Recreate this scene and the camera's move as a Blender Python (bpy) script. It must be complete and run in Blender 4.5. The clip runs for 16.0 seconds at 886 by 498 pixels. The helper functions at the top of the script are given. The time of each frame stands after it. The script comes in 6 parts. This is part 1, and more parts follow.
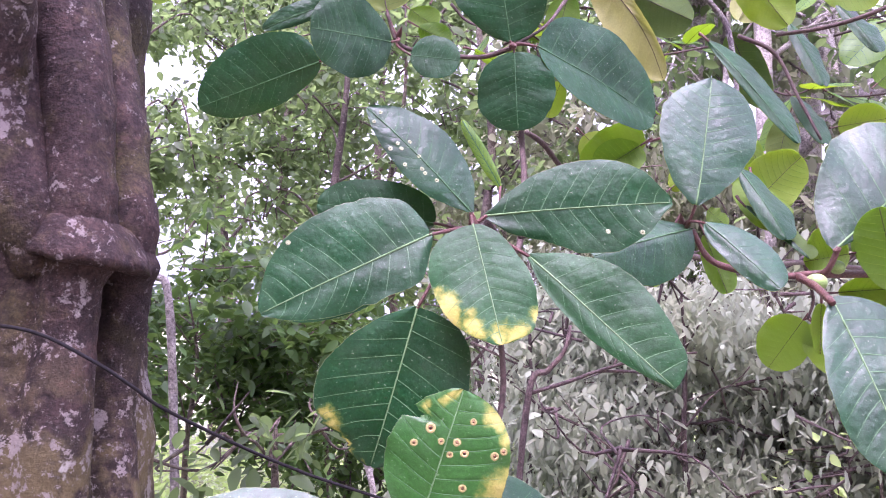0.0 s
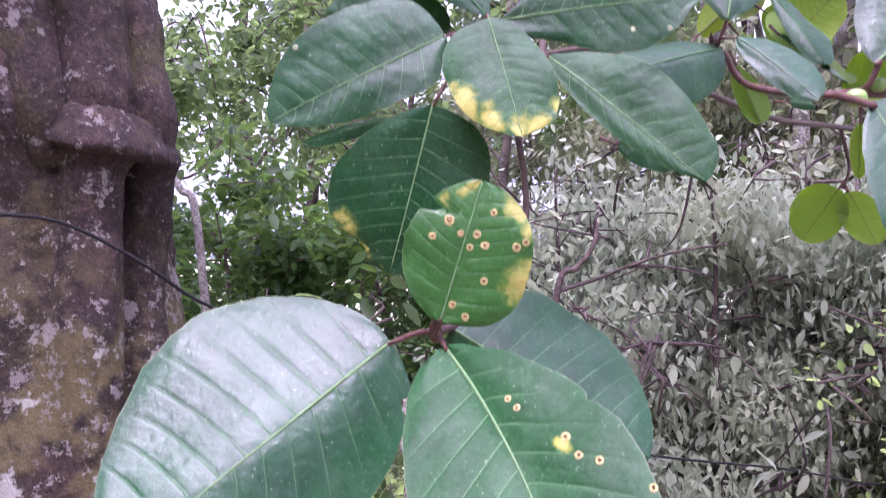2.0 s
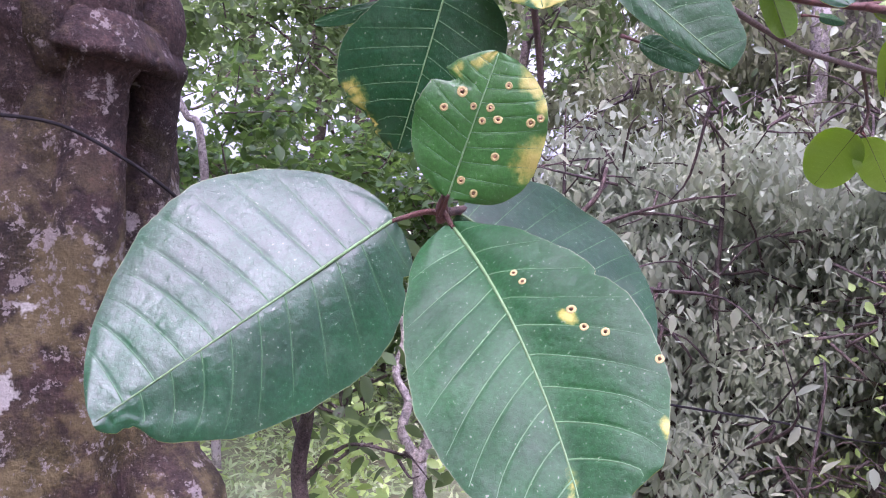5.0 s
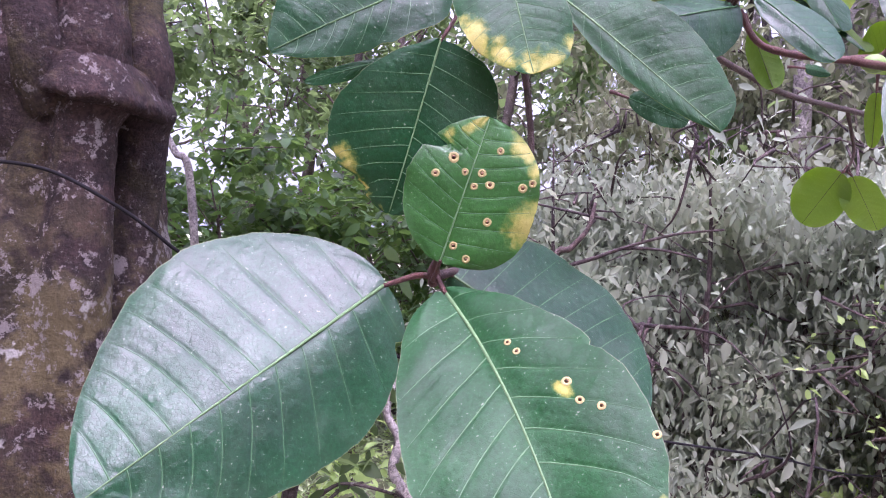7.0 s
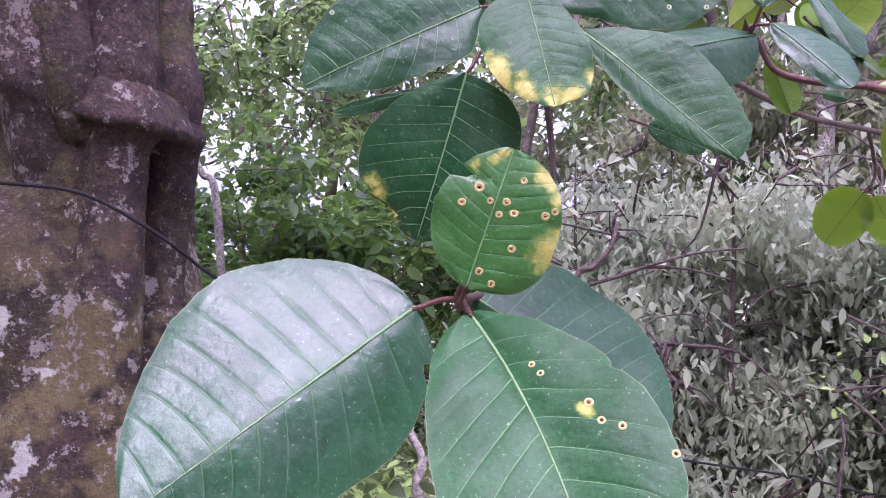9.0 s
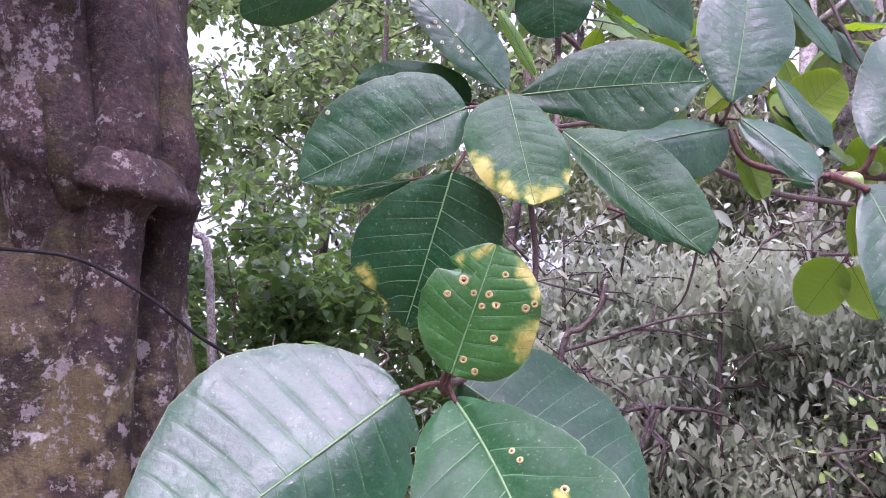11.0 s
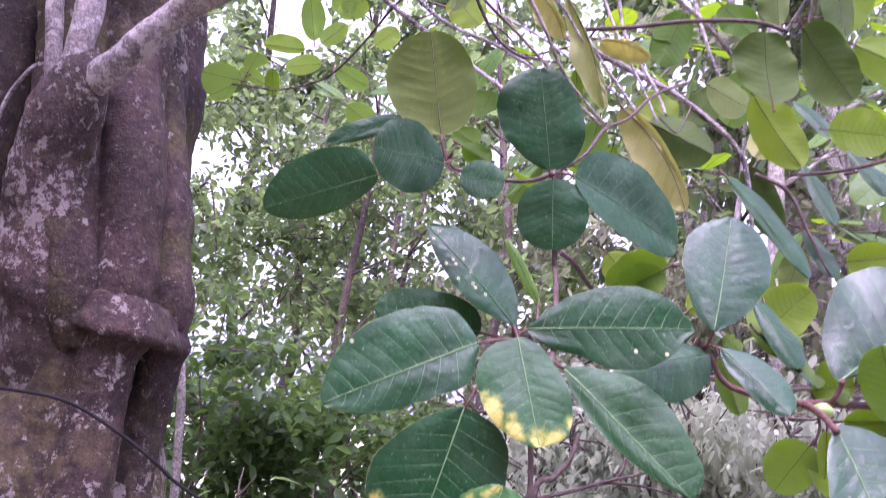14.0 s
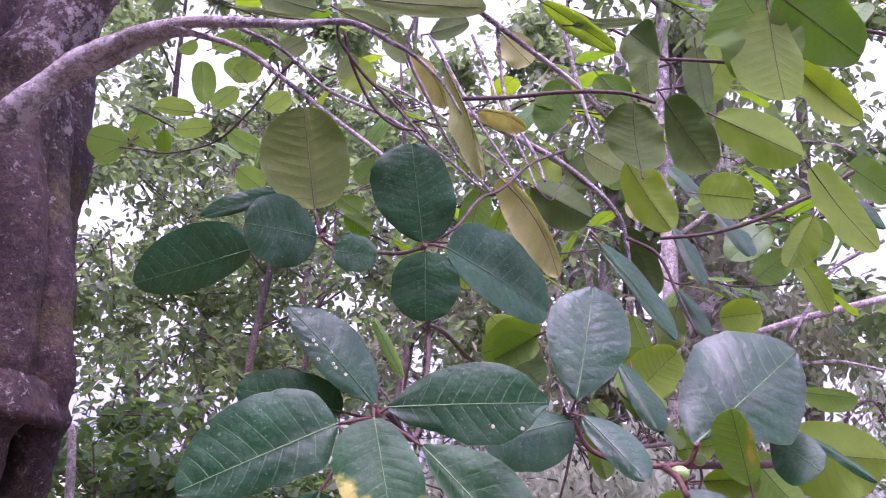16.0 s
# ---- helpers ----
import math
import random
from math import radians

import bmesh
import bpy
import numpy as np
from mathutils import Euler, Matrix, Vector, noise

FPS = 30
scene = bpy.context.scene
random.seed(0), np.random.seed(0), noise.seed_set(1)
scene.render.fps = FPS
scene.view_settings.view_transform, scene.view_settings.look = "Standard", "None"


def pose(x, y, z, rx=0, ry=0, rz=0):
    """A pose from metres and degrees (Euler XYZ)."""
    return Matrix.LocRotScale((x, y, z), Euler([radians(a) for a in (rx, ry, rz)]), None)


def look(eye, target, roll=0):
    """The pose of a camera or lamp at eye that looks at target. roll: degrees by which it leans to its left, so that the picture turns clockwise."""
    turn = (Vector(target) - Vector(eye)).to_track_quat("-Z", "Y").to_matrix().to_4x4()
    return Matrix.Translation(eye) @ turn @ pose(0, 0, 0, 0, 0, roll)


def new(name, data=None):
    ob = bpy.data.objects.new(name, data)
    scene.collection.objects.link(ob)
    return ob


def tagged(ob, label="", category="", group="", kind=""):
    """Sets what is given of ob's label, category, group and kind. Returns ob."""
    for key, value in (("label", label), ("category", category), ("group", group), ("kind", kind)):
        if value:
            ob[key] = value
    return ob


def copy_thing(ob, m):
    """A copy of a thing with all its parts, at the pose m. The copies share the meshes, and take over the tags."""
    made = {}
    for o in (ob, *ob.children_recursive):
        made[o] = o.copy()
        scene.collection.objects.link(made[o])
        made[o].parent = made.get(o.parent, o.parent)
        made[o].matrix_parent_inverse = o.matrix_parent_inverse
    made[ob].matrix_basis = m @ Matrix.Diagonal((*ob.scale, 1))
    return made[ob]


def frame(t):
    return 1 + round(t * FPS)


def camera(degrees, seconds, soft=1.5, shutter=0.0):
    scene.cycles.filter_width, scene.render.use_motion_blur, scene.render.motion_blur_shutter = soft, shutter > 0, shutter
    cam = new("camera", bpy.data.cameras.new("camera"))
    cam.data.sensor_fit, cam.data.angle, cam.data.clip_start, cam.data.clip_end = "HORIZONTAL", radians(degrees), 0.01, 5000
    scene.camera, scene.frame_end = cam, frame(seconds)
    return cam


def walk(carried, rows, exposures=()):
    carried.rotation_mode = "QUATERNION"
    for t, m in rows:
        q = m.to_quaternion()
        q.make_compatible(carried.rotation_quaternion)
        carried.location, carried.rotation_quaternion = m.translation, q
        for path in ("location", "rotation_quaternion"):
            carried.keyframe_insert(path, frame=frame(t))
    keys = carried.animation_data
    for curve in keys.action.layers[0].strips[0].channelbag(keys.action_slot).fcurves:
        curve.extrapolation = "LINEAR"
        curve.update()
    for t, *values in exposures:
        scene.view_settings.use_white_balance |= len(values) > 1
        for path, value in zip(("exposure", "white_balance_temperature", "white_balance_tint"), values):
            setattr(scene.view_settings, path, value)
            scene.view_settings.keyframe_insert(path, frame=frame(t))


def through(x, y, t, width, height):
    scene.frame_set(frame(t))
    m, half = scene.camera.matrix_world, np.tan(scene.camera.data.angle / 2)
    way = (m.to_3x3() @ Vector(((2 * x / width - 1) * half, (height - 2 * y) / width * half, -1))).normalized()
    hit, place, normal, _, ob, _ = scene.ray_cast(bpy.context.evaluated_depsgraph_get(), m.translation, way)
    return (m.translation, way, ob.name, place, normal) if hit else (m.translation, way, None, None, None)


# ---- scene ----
cam = camera(56.6, 16.0, soft=1.0, shutter=0.4)
PATH = [
    (0, (0.02, -0.006, 1.604), (-0.019, 1.986, 1.783), 0.4),
    (0.5, (0.029, -0.006, 1.6), (0.01, 1.985, 1.787), 0.2),
    (1, (0.028, -0.006, 1.59), (-0.041, 1.985, 1.761), -0.6),
    (1.5, (0.025, 0.006, 1.553), (-0.059, 2.002, 1.648), -0.4),
    (2, (0.026, 0.026, 1.508), (-0.081, 2.023, 1.511), -1.3),
    (2.5, (0.007, 0.046, 1.465), (-0.115, 2.041, 1.39), 0.2),
    (3, (-0.007, 0.042, 1.439), (-0.157, 2.035, 1.355), 1.9),
    (3.5, (-0.008, 0.046, 1.427), (-0.179, 2.035, 1.306), 2.2),
    (4, (-0.007, 0.042, 1.419), (-0.206, 2.027, 1.281), 2.0),
    (4.5, (0.011, 0.042, 1.437), (-0.153, 2.031, 1.309), 1.7),
    (4.7, (0.021, 0.042, 1.446), (-0.107, 2.034, 1.322), 2.0),
    (6.8, (0.024, 0.047, 1.474), (-0.068, 2.044, 1.428), 1.0),
    (7, (0.019, 0.048, 1.479), (-0.071, 2.045, 1.437), 1.2),
    (7.5, (0.026, 0.027, 1.478), (-0.052, 2.026, 1.478), 2.5),
    (8, (0.036, 0.026, 1.479), (-0.062, 2.023, 1.464), 0.9),
    (8.5, (0.032, 0.025, 1.483), (-0.081, 2.021, 1.471), 0.5),
    (9, (0.017, 0.023, 1.485), (-0.127, 2.018, 1.485), 1.0),
    (9.5, (0.019, 0.029, 1.485), (-0.138, 2.023, 1.468), 0.1),
    (10, (0.022, 0.016, 1.5), (-0.127, 2.01, 1.548), 0.7),
    (10.2, (0.023, 0.001, 1.504), (-0.119, 1.994, 1.594), 1.2),
    (12.3, (0.021, -0.02, 1.513), (-0.079, 1.972, 1.659), 0.9),
    (12.5, (0.022, -0.019, 1.512), (-0.085, 1.974, 1.642), 0.6),
    (13, (0.019, -0.024, 1.532), (-0.091, 1.966, 1.697), 1.0),
    (13.5, (0.004, -0.057, 1.569), (-0.068, 1.922, 1.851), 3.1),
    (14, (-0.017, -0.095, 1.603), (-0.084, 1.861, 2.012), 4.7),
    (14.5, (-0.024, -0.129, 1.63), (-0.053, 1.799, 2.159), 5.7),
    (15, (-0.013, -0.129, 1.639), (-0.011, 1.789, 2.206), 5.1),
    (15.5, (0.012, -0.116, 1.64), (0.088, 1.805, 2.194), 3.8),
    (16, (0.035, -0.121, 1.632), (0.167, 1.801, 2.169), 2.4),
]
walk(cam, [(t, look(eye, target, roll)) for t, eye, target, roll in PATH], [(0.0, 2.75, 5850, 60), (3.0, 2.32, 5720, 53), (10.0, 2.30, 5740, 56), (12.5, 2.33, 5850, 57), (13.5, 2.48, 5800, 60), (14.0, 2.52, 5780, 64), (14.8, 2.12, 5770, 68), (16.0, 2.08, 5760, 73)])

# ---- light ----
SUN_ELEVATION, SUN_TURN = radians(66), radians(188)
world = bpy.data.worlds.new("sky")
world.use_nodes = True
scene.world = world
wn = world.node_tree
sky = wn.nodes.new("ShaderNodeTexSky")
sky.sky_type, sky.sun_disc = "NISHITA", False
sky.sun_elevation, sky.sun_rotation = SUN_ELEVATION, SUN_TURN
sky.air_density, sky.dust_density, sky.ozone_density = 1.0, 9.0, 1.0
veil = wn.nodes.new("ShaderNodeHueSaturation")
veil.inputs["Saturation"].default_value = 0.3
wn.links.new(sky.outputs[0], veil.inputs["Color"])
cloud = wn.nodes.new("ShaderNodeMix")  # an even layer of cloud over the sky
cloud.data_type = "RGBA"
cloud.inputs[0].default_value = 0.5
cloud.inputs[7].default_value = (2.42, 2.70, 3.15, 1)
wn.links.new(veil.outputs[0], cloud.inputs[6])
wn.links.new(cloud.outputs[2], wn.nodes["Background"].inputs[0])
wn.nodes["Background"].inputs[1].default_value = 0.15
sun = new("sun", bpy.data.lights.new("sun", "SUN"))
sun.data.energy, sun.data.angle, sun.data.color = 0.42, radians(55), (1.0, 0.97, 0.94)
sun_way = Vector((math.sin(SUN_TURN) * math.cos(SUN_ELEVATION), math.cos(SUN_TURN) * math.cos(SUN_ELEVATION), math.sin(SUN_ELEVATION)))
sun.matrix_world = look(sun_way * 30, (0, 0, 0))


# ---- materials ----
def material(name):
    m = bpy.data.materials.new(name)
    m.use_nodes = True
    return m, m.node_tree.nodes, m.node_tree.links, m.node_tree.nodes["Principled BSDF"]


def noise_node(nodes, links, scale, detail=4.0, coords="Object", rough=0.55):
    tc = nodes.new("ShaderNodeTexCoord")
    n = nodes.new("ShaderNodeTexNoise")
    n.inputs["Scale"].default_value, n.inputs["Detail"].default_value, n.inputs["Roughness"].default_value = scale, detail, rough
    links.new(tc.outputs[coords], n.inputs["Vector"])
    return n


def ramp(nodes, links, source, stops):
    r = nodes.new("ShaderNodeValToRGB")
    el = r.color_ramp.elements
    while len(el) < len(stops):
        el.new(0.5)
    for e, (pos, col) in zip(el, stops):
        e.position, e.color = pos, (*col, 1) if len(col) == 3 else col
    links.new(source, r.inputs[0])
    return r


def mix_colour(nodes, links, fac, a, b, mode="MIX"):
    m = nodes.new("ShaderNodeMix")
    m.data_type, m.blend_type = "RGBA", mode
    for sock, v in ((m.inputs[0], fac), (m.inputs[6], a), (m.inputs[7], b)):
        if isinstance(v, (int, float)):
            sock.default_value = v
        elif isinstance(v, tuple):
            sock.default_value = (*v, 1)
        else:
            links.new(v, sock)
    return m.outputs[2]


def maths(nodes, links, op, a, b=0.5, clamp=False):
    m = nodes.new("ShaderNodeMath")
    m.operation, m.use_clamp = op, clamp
    for sock, v in zip(m.inputs, (a, b)):
        if isinstance(v, (int, float)):
            sock.default_value = v
        else:
            links.new(v, sock)
    return m.outputs[0]


def bump(nodes, links, bsdf, height, strength, distance):
    b = nodes.new("ShaderNodeBump")
    b.inputs["Strength"].default_value, b.inputs["Distance"].default_value = strength, distance
    links.new(height, b.inputs["Height"])
    links.new(b.outputs[0], bsdf.inputs["Normal"])


def leaf_material(name, dark, light, yellow, rough, through_colour, through, spec=0.5, ior=1.5, spread=((0.82, 0.9, 0.8), (1.0, 1.0, 1.0), (1.15, 1.08, 1.1))):
    """A leaf face: mottled green with yellowed parts, a waxy gloss and light passing through."""
    m, nodes, links, bsdf = material(name)
    broad = noise_node(nodes, links, 18, 3)
    fine = noise_node(nodes, links, 420, 3)
    base = mix_colour(nodes, links, ramp(nodes, links, broad.outputs[0], [(0.35, (0, 0, 0)), (0.68, (1, 1, 1))]).outputs[0], dark, light)
    speck = ramp(nodes, links, fine.outputs[0], [(0.40, (0.78, 0.78, 0.78)), (0.62, (1.12, 1.12, 1.12))])
    base = mix_colour(nodes, links, 1.0, base, speck.outputs[0], "MULTIPLY")
    info = nodes.new("ShaderNodeObjectInfo")
    vary = ramp(nodes, links, info.outputs["Random"], list(zip((0.0, 0.45, 1.0), spread)))
    base = mix_colour(nodes, links, 1.0, base, vary.outputs[0], "MULTIPLY")
    attr = nodes.new("ShaderNodeAttribute")
    attr.attribute_name = "yellow"
    ragged = noise_node(nodes, links, 95, 5, rough=0.7)
    amount = maths(nodes, links, "ADD", attr.outputs["Fac"], maths(nodes, links, "MULTIPLY", maths(nodes, links, "SUBTRACT", ragged.outputs[0], 0.5), 1.5))
    amount = maths(nodes, links, "MULTIPLY", amount, maths(nodes, links, "MULTIPLY", attr.outputs["Fac"], 4.0, True))
    edge = ramp(nodes, links, amount, [(0.15, (0, 0, 0)), (0.75, (0.95, 0.95, 0.95))])
    tint = ramp(nodes, links, amount, [(0.25, (0.14, 0.30, 0.05)), (0.5, yellow), (0.9, (0.50, 0.47, 0.13))])
    base = mix_colour(nodes, links, edge.outputs[0], base, tint.outputs[0])
    film = noise_node(nodes, links, 26, 6, rough=0.7)
    base = mix_colour(nodes, links, ramp(nodes, links, film.outputs[0], [(0.45, (0, 0, 0)), (0.72, (0.45, 0.45, 0.45))]).outputs[0], base, mix_colour(nodes, links, 0.35, base, (0.16, 0.22, 0.16)))
    dust = noise_node(nodes, links, 420, 2)
    base = mix_colour(nodes, links, ramp(nodes, links, dust.outputs[0], [(0.68, (0, 0, 0)), (0.74, (0.6, 0.6, 0.6))]).outputs[0], base, (0.30, 0.36, 0.24))
    blotch = noise_node(nodes, links, 48, 7, rough=0.8)
    base = mix_colour(nodes, links, ramp(nodes, links, blotch.outputs[0], [(0.67, (0, 0, 0)), (0.72, (0.55, 0.55, 0.55))]).outputs[0], base, (0.075, 0.10, 0.03))
    scab = noise_node(nodes, links, 150, 4, rough=0.7)
    base = mix_colour(nodes, links, ramp(nodes, links, scab.outputs[0], [(0.70, (0, 0, 0)), (0.74, (0.6, 0.6, 0.6))]).outputs[0], base, (0.06, 0.042, 0.02))
    links.new(base, bsdf.inputs["Base Color"])
    rn = noise_node(nodes, links, 34, 7, rough=0.75)
    links.new(ramp(nodes, links, rn.outputs[0], [(0.32, (rough - 0.05,) * 3), (0.68, (rough + 0.10,) * 3)]).outputs[0], bsdf.inputs["Roughness"])
    bsdf.inputs["Specular IOR Level"].default_value, bsdf.inputs["IOR"].default_value = spec, ior
    cell = nodes.new("ShaderNodeTexVoronoi")
    cell.feature, cell.inputs["Scale"].default_value = "DISTANCE_TO_EDGE", 400
    tc = nodes.new("ShaderNodeTexCoord")
    links.new(tc.outputs["Object"], cell.inputs["Vector"])
    h = maths(nodes, links, "ADD", maths(nodes, links, "MINIMUM", cell.outputs["Distance"], 0.07), maths(nodes, links, "MULTIPLY", fine.outputs[0], 0.04))
    swell = noise_node(nodes, links, 70, 4)
    h = maths(nodes, links, "ADD", h, maths(nodes, links, "MULTIPLY", swell.outputs[0], 0.9))
    warp = nodes.new("ShaderNodeVectorMath")
    warp.operation = "MULTIPLY_ADD"
    warp.inputs[1].default_value = (0.012, 0.012, 0.012)
    links.new(swell.outputs["Color"], warp.inputs[0])
    links.new(tc.outputs["Object"], warp.inputs[2])
    wrinkle = nodes.new("ShaderNodeTexVoronoi")
    wrinkle.feature, wrinkle.inputs["Scale"].default_value = "SMOOTH_F1", 150
    links.new(warp.outputs[0], wrinkle.inputs["Vector"])
    h = maths(nodes, links, "SUBTRACT", h, maths(nodes, links, "MULTIPLY", wrinkle.outputs["Distance"], 0.55))
    bump(nodes, links, bsdf, h, 0.62, 0.0016)
    tr = nodes.new("ShaderNodeBsdfTranslucent")
    glow = mix_colour(nodes, links, edge.outputs[0], through_colour, (0.8, 0.6, 0.12))
    links.new(mix_colour(nodes, links, 1.0, glow, vary.outputs[0], "MULTIPLY"), tr.inputs[0])
    mx = nodes.new("ShaderNodeMixShader")
    mx.inputs[0].default_value = through
    links.new(bsdf.outputs[0], mx.inputs[1])
    links.new(tr.outputs[0], mx.inputs[2])
    links.new(mx.outputs[0], nodes["Material Output"].inputs[0])
    return m


def plain(name, colour, rough=0.6, scale=60, amount=0.3, height=0.0, coords="Object"):
    """A surface of one colour with grain at two scales."""
    m, nodes, links, bsdf = material(name)
    a, b = noise_node(nodes, links, scale, 5, coords), noise_node(nodes, links, scale * 7, 3, coords)
    lo, hi = tuple(c * (1 - amount) for c in colour), tuple(min(1, c * (1 + amount)) for c in colour)
    c = mix_colour(nodes, links, ramp(nodes, links, a.outputs[0], [(0.32, (0, 0, 0)), (0.68, (1, 1, 1))]).outputs[0], lo, hi)
    c = mix_colour(nodes, links, 1.0, c, ramp(nodes, links, b.outputs[0], [(0.3, (0.8,) * 3), (0.7, (1.15,) * 3)]).outputs[0], "MULTIPLY")
    links.new(c, bsdf.inputs["Base Color"])
    bsdf.inputs["Roughness"].default_value = rough
    if height:
        bump(nodes, links, bsdf, b.outputs[0], 0.6, height)
    return m


def bark_material(name, dark, light, lichen, moss, lichen_at, moss_amount, scale=1.0, lower=0.0):
    """Fig bark: smooth brown with paler flecks, crusts of grey lichen and olive moss."""
    m, nodes, links, bsdf = material(name)
    broad, mid, fine = noise_node(nodes, links, 5 * scale, 4), noise_node(nodes, links, 26 * scale, 6, rough=0.65), noise_node(nodes, links, 170 * scale, 5, rough=0.65)
    c = mix_colour(nodes, links, ramp(nodes, links, mid.outputs[0], [(0.35, (0, 0, 0)), (0.66, (1, 1, 1))]).outputs[0], dark, light)
    c = mix_colour(nodes, links, ramp(nodes, links, maths(nodes, links, "ADD", broad.outputs[0], maths(nodes, links, "MULTIPLY", mid.outputs[0], 0.35)), [(0.66, (0, 0, 0)), (0.8, (moss_amount,) * 3)]).outputs[0], c, moss)
    c = mix_colour(nodes, links, 1.0, c, ramp(nodes, links, fine.outputs[0], [(0.3, (0.62,) * 3), (0.7, (1.35,) * 3)]).outputs[0], "MULTIPLY")
    rust = noise_node(nodes, links, 8.5 * scale, 6, rough=0.72)
    c = mix_colour(nodes, links, ramp(nodes, links, rust.outputs[0], [(0.59, (0, 0, 0)), (0.64, (0.65,) * 3)]).outputs[0], c, mix_colour(nodes, links, fine.outputs[0], tuple(v * 0.8 for v in light), (light[0] * 1.7, light[1] * 1.6, light[2] * 1.55)))
    stain = noise_node(nodes, links, 2.6 * scale, 5, rough=0.6)
    c = mix_colour(nodes, links, 1.0, c, ramp(nodes, links, stain.outputs[0], [(0.36, (0.52, 0.50, 0.56)), (0.52, (1.0,) * 3), (0.68, (1.22, 1.18, 1.1))]).outputs[0], "MULTIPLY")
    grit = noise_node(nodes, links, 95 * scale, 6, rough=0.75)
    c = mix_colour(nodes, links, 1.0, c, ramp(nodes, links, grit.outputs[0], [(0.40, (0.5,) * 3), (0.50, (1.0,) * 3), (0.62, (1.35,) * 3)]).outputs[0], "MULTIPLY")
    spots = noise_node(nodes, links, 21 * scale, 8, rough=0.78)
    where = noise_node(nodes, links, 3.1 * scale, 2)
    s = maths(nodes, links, "ADD", spots.outputs[0], maths(nodes, links, "MULTIPLY", maths(nodes, links, "SUBTRACT", where.outputs[0], 0.5), 0.35))
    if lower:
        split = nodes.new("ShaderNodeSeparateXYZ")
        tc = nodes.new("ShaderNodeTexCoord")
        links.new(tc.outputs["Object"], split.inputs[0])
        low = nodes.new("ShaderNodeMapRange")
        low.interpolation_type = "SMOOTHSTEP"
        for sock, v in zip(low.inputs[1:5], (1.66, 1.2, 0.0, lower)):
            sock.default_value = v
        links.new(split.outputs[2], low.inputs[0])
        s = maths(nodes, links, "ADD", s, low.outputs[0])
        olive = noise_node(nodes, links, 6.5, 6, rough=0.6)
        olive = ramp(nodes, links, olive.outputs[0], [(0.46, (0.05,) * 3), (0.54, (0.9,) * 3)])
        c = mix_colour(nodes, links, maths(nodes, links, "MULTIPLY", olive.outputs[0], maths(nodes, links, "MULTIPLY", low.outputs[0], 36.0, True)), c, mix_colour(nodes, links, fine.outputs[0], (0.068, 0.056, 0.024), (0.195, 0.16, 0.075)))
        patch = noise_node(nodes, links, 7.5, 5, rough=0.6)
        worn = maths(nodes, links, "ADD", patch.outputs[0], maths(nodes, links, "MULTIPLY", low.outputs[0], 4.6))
    crust = ramp(nodes, links, s, [(lichen_at, (0, 0, 0)), (lichen_at + 0.014, (0.85,) * 3)])
    flecks = noise_node(nodes, links, 55 * scale, 6, rough=0.75)
    fleck = ramp(nodes, links, flecks.outputs[0], [(0.60, (0, 0, 0)), (0.62, (0.55,) * 3)])
    c = mix_colour(nodes, links, fleck.outputs[0], c, tuple(v * 0.6 for v in lichen))
    pale = mix_colour(nodes, links, fine.outputs[0], tuple(v * 0.7 for v in lichen), lichen)
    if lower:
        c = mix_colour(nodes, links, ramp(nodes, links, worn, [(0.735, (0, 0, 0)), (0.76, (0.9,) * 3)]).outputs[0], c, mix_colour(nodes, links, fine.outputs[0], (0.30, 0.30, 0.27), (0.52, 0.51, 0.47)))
    c = mix_colour(nodes, links, crust.outputs[0], c, pale)
    links.new(c, bsdf.inputs["Base Color"])
    bsdf.inputs["Roughness"].default_value, bsdf.inputs["Specular IOR Level"].default_value = 0.72, 0.35
    wrinkle = noise_node(nodes, links, 80 * scale, 6, rough=0.7)
    h = maths(nodes, links, "ADD", maths(nodes, links, "MULTIPLY", mid.outputs[0], 1.0), maths(nodes, links, "MULTIPLY", wrinkle.outputs[0], 0.8))
    h = maths(nodes, links, "ADD", h, maths(nodes, links, "MULTIPLY", fine.outputs[0], 0.4))
    h = maths(nodes, links, "ADD", h, maths(nodes, links, "MULTIPLY", crust.outputs[0], 0.12))
    bump(nodes, links, bsdf, h, 0.8, 0.011)
    return m


def foliage_material(name, dark, light, through_colour, through=0.35, rough=0.45, gloss=0.35, spread=1.6):
    """Small leaves in a crown, each with its own tone."""
    m, nodes, links, bsdf = material(name)
    geo = nodes.new("ShaderNodeNewGeometry")
    r = ramp(nodes, links, geo.outputs["Random Per Island"], [(0.0, tuple(v * 0.7 for v in dark)), (0.75, light), (1.0, tuple(min(1, v * spread) for v in light))])
    n = noise_node(nodes, links, 1.3, 3)
    c = mix_colour(nodes, links, 1.0, r.outputs[0], ramp(nodes, links, n.outputs[0], [(0.3, (0.72, 0.75, 0.8)), (0.7, (1.2, 1.15, 1.0))]).outputs[0], "MULTIPLY")
    links.new(c, bsdf.inputs["Base Color"])
    bsdf.inputs["Roughness"].default_value, bsdf.inputs["Specular IOR Level"].default_value = rough, gloss
    tr = nodes.new("ShaderNodeBsdfTranslucent")
    tr.inputs[0].default_value = (*through_colour, 1)
    mx = nodes.new("ShaderNodeMixShader")
    mx.inputs[0].default_value = through
    links.new(bsdf.outputs[0], mx.inputs[1])
    links.new(tr.outputs[0], mx.inputs[2])
    links.new(mx.outputs[0], nodes["Material Output"].inputs[0])
    return m


